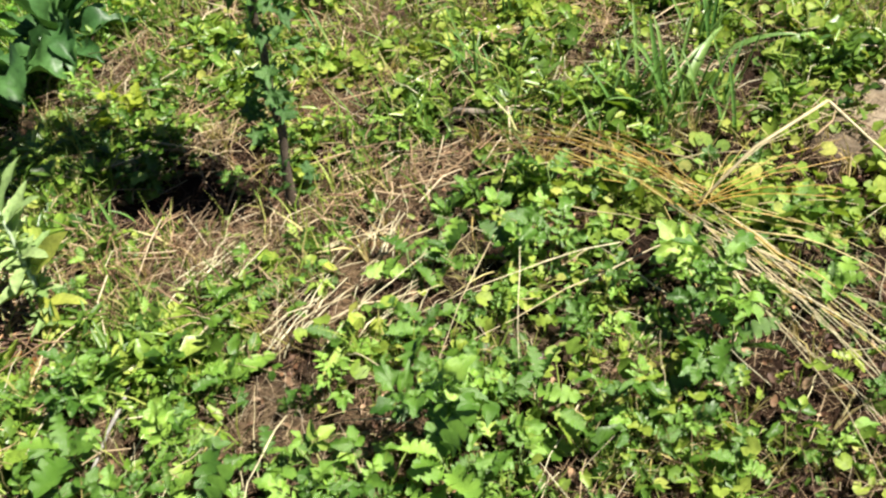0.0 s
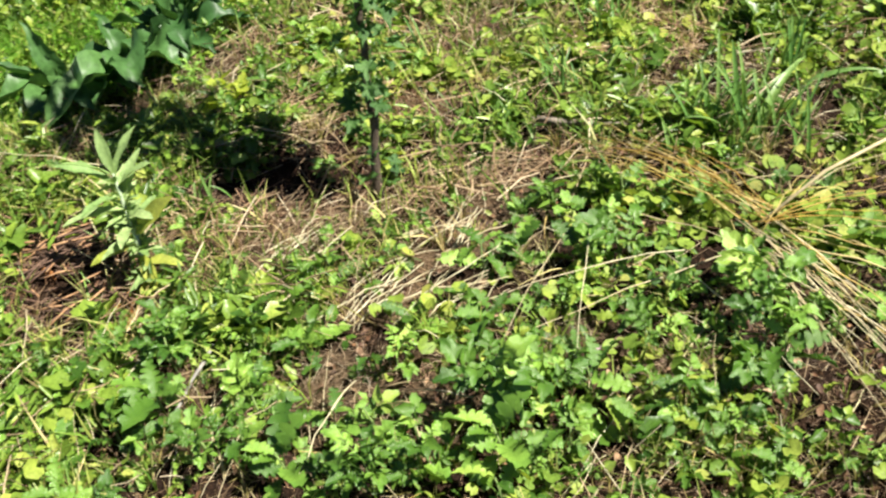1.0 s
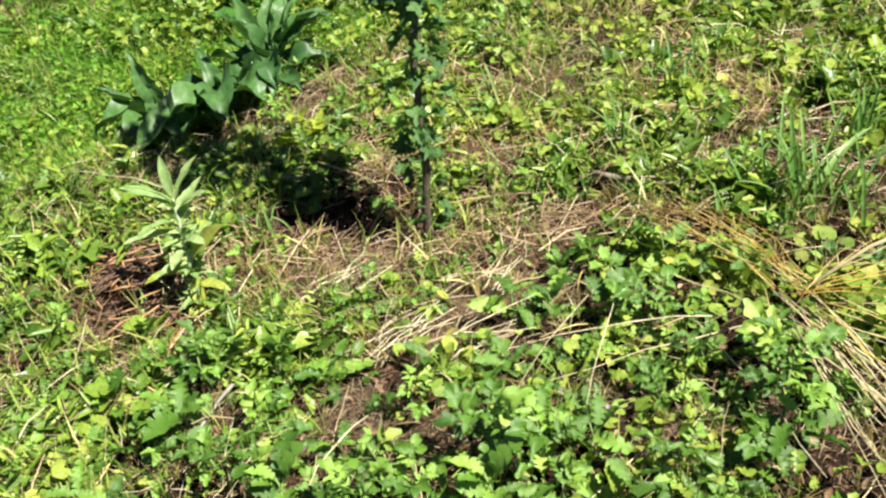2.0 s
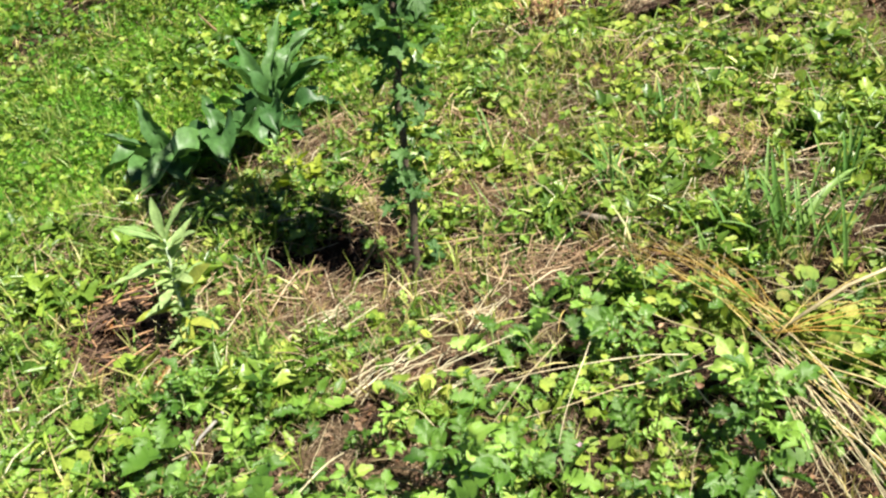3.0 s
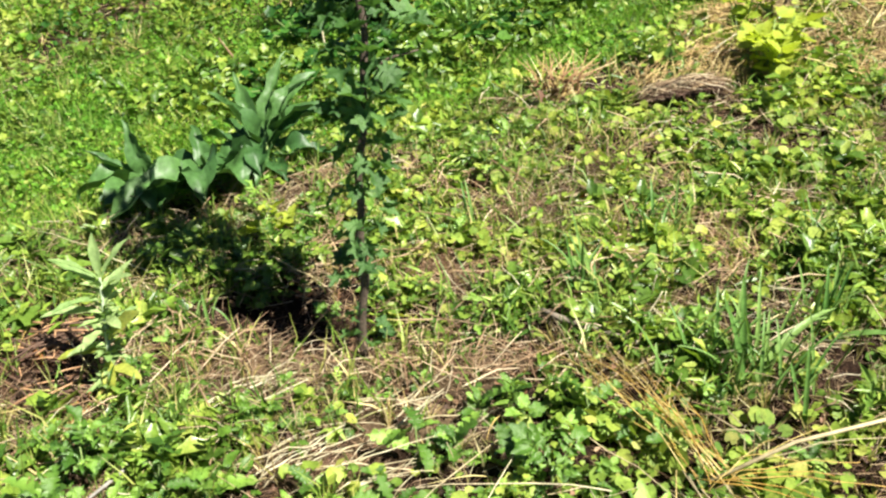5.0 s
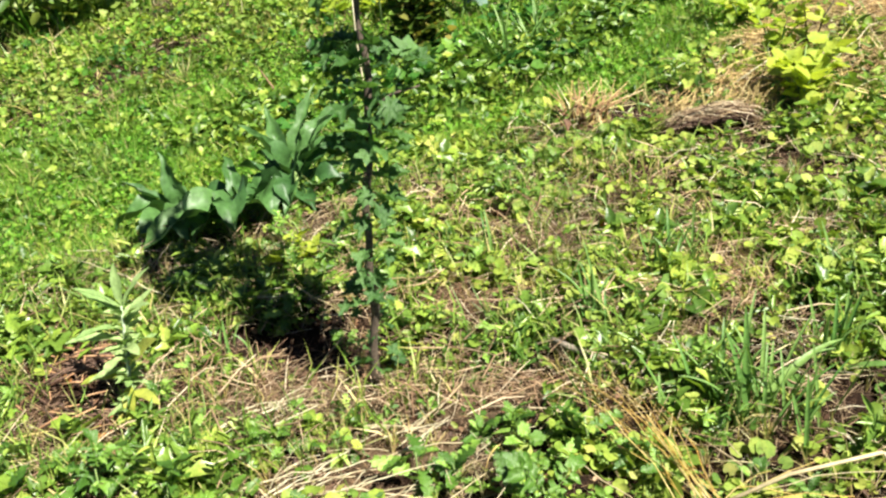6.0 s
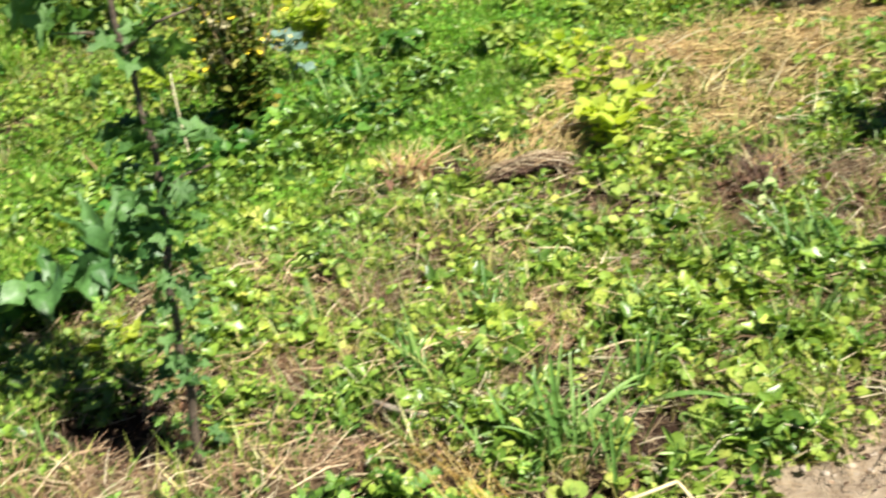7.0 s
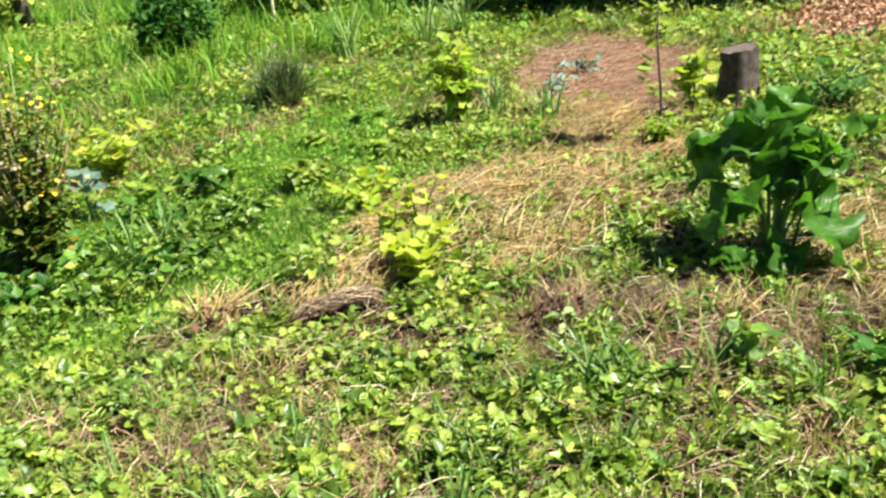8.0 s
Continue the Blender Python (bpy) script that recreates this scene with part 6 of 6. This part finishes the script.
lavender(3.5, 6.64)
bush("shrub", 3.72, 9.95, 0.46, 0.78, 1800, 0.09, DARKLEAF, "dark green shrub in shade", 62)
bush("shrub", 5.6, 11.2, 0.8, 1.1, 2200, 0.12, IVY, "light green shrub at the back of the garden", 63)
bush("shrub", 7.6, 8.4, 0.8, 1.3, 2600, 0.12, DARKLEAF, "dark green shrub behind a mulched bed", 64)
bush("shrub", 8.3, 7.5, 0.9, 1.5, 2600, 0.12, DARKLEAF, "dark green shrub behind a mulched bed", 65)
bush("shrub", 8.9, 6.7, 0.9, 1.4, 2600, 0.12, DARKLEAF, "dark green shrub behind a mulched bed", 66)
bush("shrub", 7.3, 10.2, 0.9, 1.4, 2400, 0.12, DARKLEAF, "dark green shrub behind long grass", 67)
bush("shrub", 2.0, 14.5, 1.2, 1.6, 2600, 0.15, IVY, "light green shrub at the far end", 68)
bush("shrub", 6.5, 15.5, 1.6, 2.2, 3000, 0.18, DARKLEAF, "large dark shrub at the far end", 69)
bush("shrub", 0.6, 7.6, 0.5, 0.5, 1400, 0.09, CHICK, "low green shrub behind the lawn", 70)
bush("shrub", -0.8, 6.6, 0.6, 0.6, 1600, 0.09, CHICK, "low green shrub behind the lawn", 71)


def hay_roll():
    """A rolled rope of matted hay arching over a dark hollow."""
    t = thing("hay_heap", 2.11, 2.84, "heap of matted brown hay over a dark hollow", "hay", z=0.0)
    rr = random.Random(81)
    a = radians(-10)
    bits, pale, shaded, loose = [], [], [], []
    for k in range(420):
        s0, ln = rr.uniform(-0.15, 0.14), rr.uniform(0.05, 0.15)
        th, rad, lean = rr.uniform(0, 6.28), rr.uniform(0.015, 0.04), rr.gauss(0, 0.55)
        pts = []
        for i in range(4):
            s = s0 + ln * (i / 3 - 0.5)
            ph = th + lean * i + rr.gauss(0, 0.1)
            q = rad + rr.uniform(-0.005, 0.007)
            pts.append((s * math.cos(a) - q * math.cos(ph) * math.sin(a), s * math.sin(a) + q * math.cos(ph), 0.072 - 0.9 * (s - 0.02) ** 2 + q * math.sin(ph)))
        # light put into the colour by angle: pale on top, shade-dark underneath
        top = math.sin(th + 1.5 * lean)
        (pale if top > 0.0 and k % 5 else shaded if top < -0.05 else bits).append(tube(pts, [0.0013, 0.0016, 0.0015, 0.0008], 3))
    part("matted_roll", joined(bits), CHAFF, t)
    part("shaded_matting", joined(shaded), ROT_SHADE, t, "dark underside stems, shade put into their colour")
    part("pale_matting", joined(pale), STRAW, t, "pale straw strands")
    core = tube([(s * math.cos(a), s * math.sin(a), 0.07 - 0.9 * (s - 0.02) ** 2) for s in (-0.15, -0.11, -0.06, 0, 0.06, 0.11, 0.15)], [0.005, 0.011, 0.015, 0.017, 0.015, 0.012, 0.006], 10)
    # the core's dark colour paints the shade of the hollow
    part("core", core, ROT_SHADE, t, "packed stems inside the hay, coloured dark for shade")
    for k in range(420):     # stems sticking up and back from the roll, thinning out to its far side
        x, y = rr.uniform(-0.16, 0.45), abs(rr.gauss(0.02, 0.13))
        b, ln, up = rr.gauss(0.75, 0.6), rr.uniform(0.07, 0.22), rr.uniform(-0.1, 0.7)
        z = height(2.11 + x, 2.84 + y) + rr.uniform(0.01, 0.05) + 0.07 * math.exp(-y * 14) * math.exp(-((x - 0.05) / 0.2) ** 2)
        d = Vector((ln * math.cos(b) * math.cos(up), ln * math.sin(b) * math.cos(up), ln * math.sin(up)))
        o = Vector((x, y, z))
        loose.append(tube([o - d * 0.3, o + d * 0.3 + Vector((0, 0, 0.01)), o + d * 0.7 + Vector((rr.gauss(0, 0.012), 0, -0.01))], [0.0016, 0.0018, 0.0008], 3))
    part("loose_hay", joined(loose), HAY, t)


hay_roll()


def dead_stems(x, y, n, tall, label, seed, material=None, reach=0.14):
    t = thing("dead_plant", x, y, label, "plant", "dead plants")
    rr = random.Random(seed)
    for k in range(n):
        az, out = rr.uniform(0, 360), rr.uniform(0.02, reach)
        tip = Vector((out * math.cos(radians(az)) + 0.06, out * math.sin(radians(az)) + 0.03, tall * rr.uniform(0.2, 0.9)))
        bend = Vector((rr.gauss(0, 0.03), rr.gauss(0, 0.03), rr.uniform(0, 0.04)))
        part("stem", tube([(rr.uniform(-0.07, 0.07), rr.uniform(-0.05, 0.05), -0.01), tip * 0.5 + bend, tip], [0.0024, 0.0022, 0.001], 4), GOLD if material is RUST and k % 3 == 0 else material or BROWNSTEM, t)
    me = mesh_of("leaf", *CURLS[2], DEAD)
    for k in range(n // 2):
        share("leaf", me, t, pose(rr.uniform(-0.1, 0.1), rr.uniform(-0.1, 0.1), rr.uniform(0.01, 0.5 * tall), rr.uniform(-60, 60), rr.uniform(-60, 60), rr.uniform(0, 360)) @ Matrix.Scale(rr.uniform(0.02, 0.05), 4))


dead_stems(2.64, 2.15, 70, 0.2, "dead reddish-brown plant with bare stems", 1, ROT_SHADE)
dead_stems(2.74, 2.24, 44, 0.17, "dead rust-brown plant with bare stems", 7, RUST)
dead_stems(-0.03, 2.0, 18, 0.1, "dark brown rotting stems beside a sage plant", 2)
dead_stems(1.93, 2.02, 12, 0.07, "small dead red-brown weed", 3)
dead_stems(2.62, 1.46, 30, 0.14, "dead brown stems in weeds", 4)
dead_stems(3.1, 1.8, 40, 0.14, "dead rust-brown stems before a burdock", 8, RUST)
dead_stems(2.9, 1.95, 30, 0.12, "dead reddish-brown stems in weeds", 9)
dead_stems(1.68, 3.06, 90, 0.22, "tuft of dead rust-brown stems on the brow", 5, RUST, 0.2)
dead_stems(3.0, 2.5, 14, 0.12, "dead brown stems beside hay", 6)


def stones():
    rr = random.Random(91)
    for k in range(46):
        x, y, s = 2.06 + rr.gauss(0, 0.11), 0.88 + rr.gauss(0, 0.08), 0.004 + 0.009 * rr.random() ** 2
        bm = bmesh.new()
        bmesh.ops.create_icosphere(bm, subdivisions=2, radius=s)
        for v in bm.verts:
            v.co *= 1 + 0.25 * noise.noise(v.co * 60 + Vector((k, 0, 0)))
            v.co.z *= 0.65
        me = bpy.data.meshes.new("pebble")
        bm.to_mesh(me)
        bm.free()
        me.materials.append(STONE)
        ob = new("pebble", me)
        ob.location = (x, y, height(x, y) + 0.2 * s)
        tagged(ob, "small tan pebble on a heap of sandy soil", "stone", "pebbles on the sandy heap")


stones()


LILAC = leaf_mat("lilac_petal", [(0.0, (0.42, 0.26, 0.42)), (1.0, (0.52, 0.36, 0.52))], 0.2, 0.6)


def small_flower(x, y):
    t = thing("small_flower", x, y, "tiny pink-purple flower among green weeds", "flower")
    part("stem", tube([(0, 0, -0.005), (0.004, 0, 0.03), (0.002, 0.004, 0.06)], [0.0015, 0.0013, 0.001], 5), GREENSTEM, t)
    for k in range(5):
        part("petal", scaled(OVAL, 0.009), LILAC, t, "", pose(0.002, 0.004, 0.06, 0, -25, 72 * k))


small_flower(0.725, 0.948)


def tall_flower(x, y):
    t = thing("pink_flower", x, y, "single pink flower on a tall pale green stem", "flower")
    part("stem", tube([(0, 0, -0.02), (0.02, 0.0, 0.35), (0.0, 0.01, 0.7), (0.01, 0.0, 0.9)], [0.007, 0.006, 0.005, 0.004], 6), GREENSTEM, t)
    for k in range(9):
        part("petal", scaled(OVAL, 0.045), PINK, t, "", pose(0.01, 0, 0.9, 0, -30 if k % 2 else -5, 40 * k))


tall_flower(1.19, 5.1)


def red_leaf():
    ob = new("fallen_leaf", mesh_of("fallen_leaf", *scaled(CURLS[0], 0.035), leaf_mat("red_leaf", [(0.0, (0.45, 0.1, 0.03)), (1.0, (0.55, 0.16, 0.05))], 0.2)))
    ob.matrix_basis = pose(1.48, 2.27, height(1.48, 2.27) + 0.045, 50, 20, 80)
    tagged(ob, "single orange-red dead leaf caught in weeds", "leaf")


red_leaf()
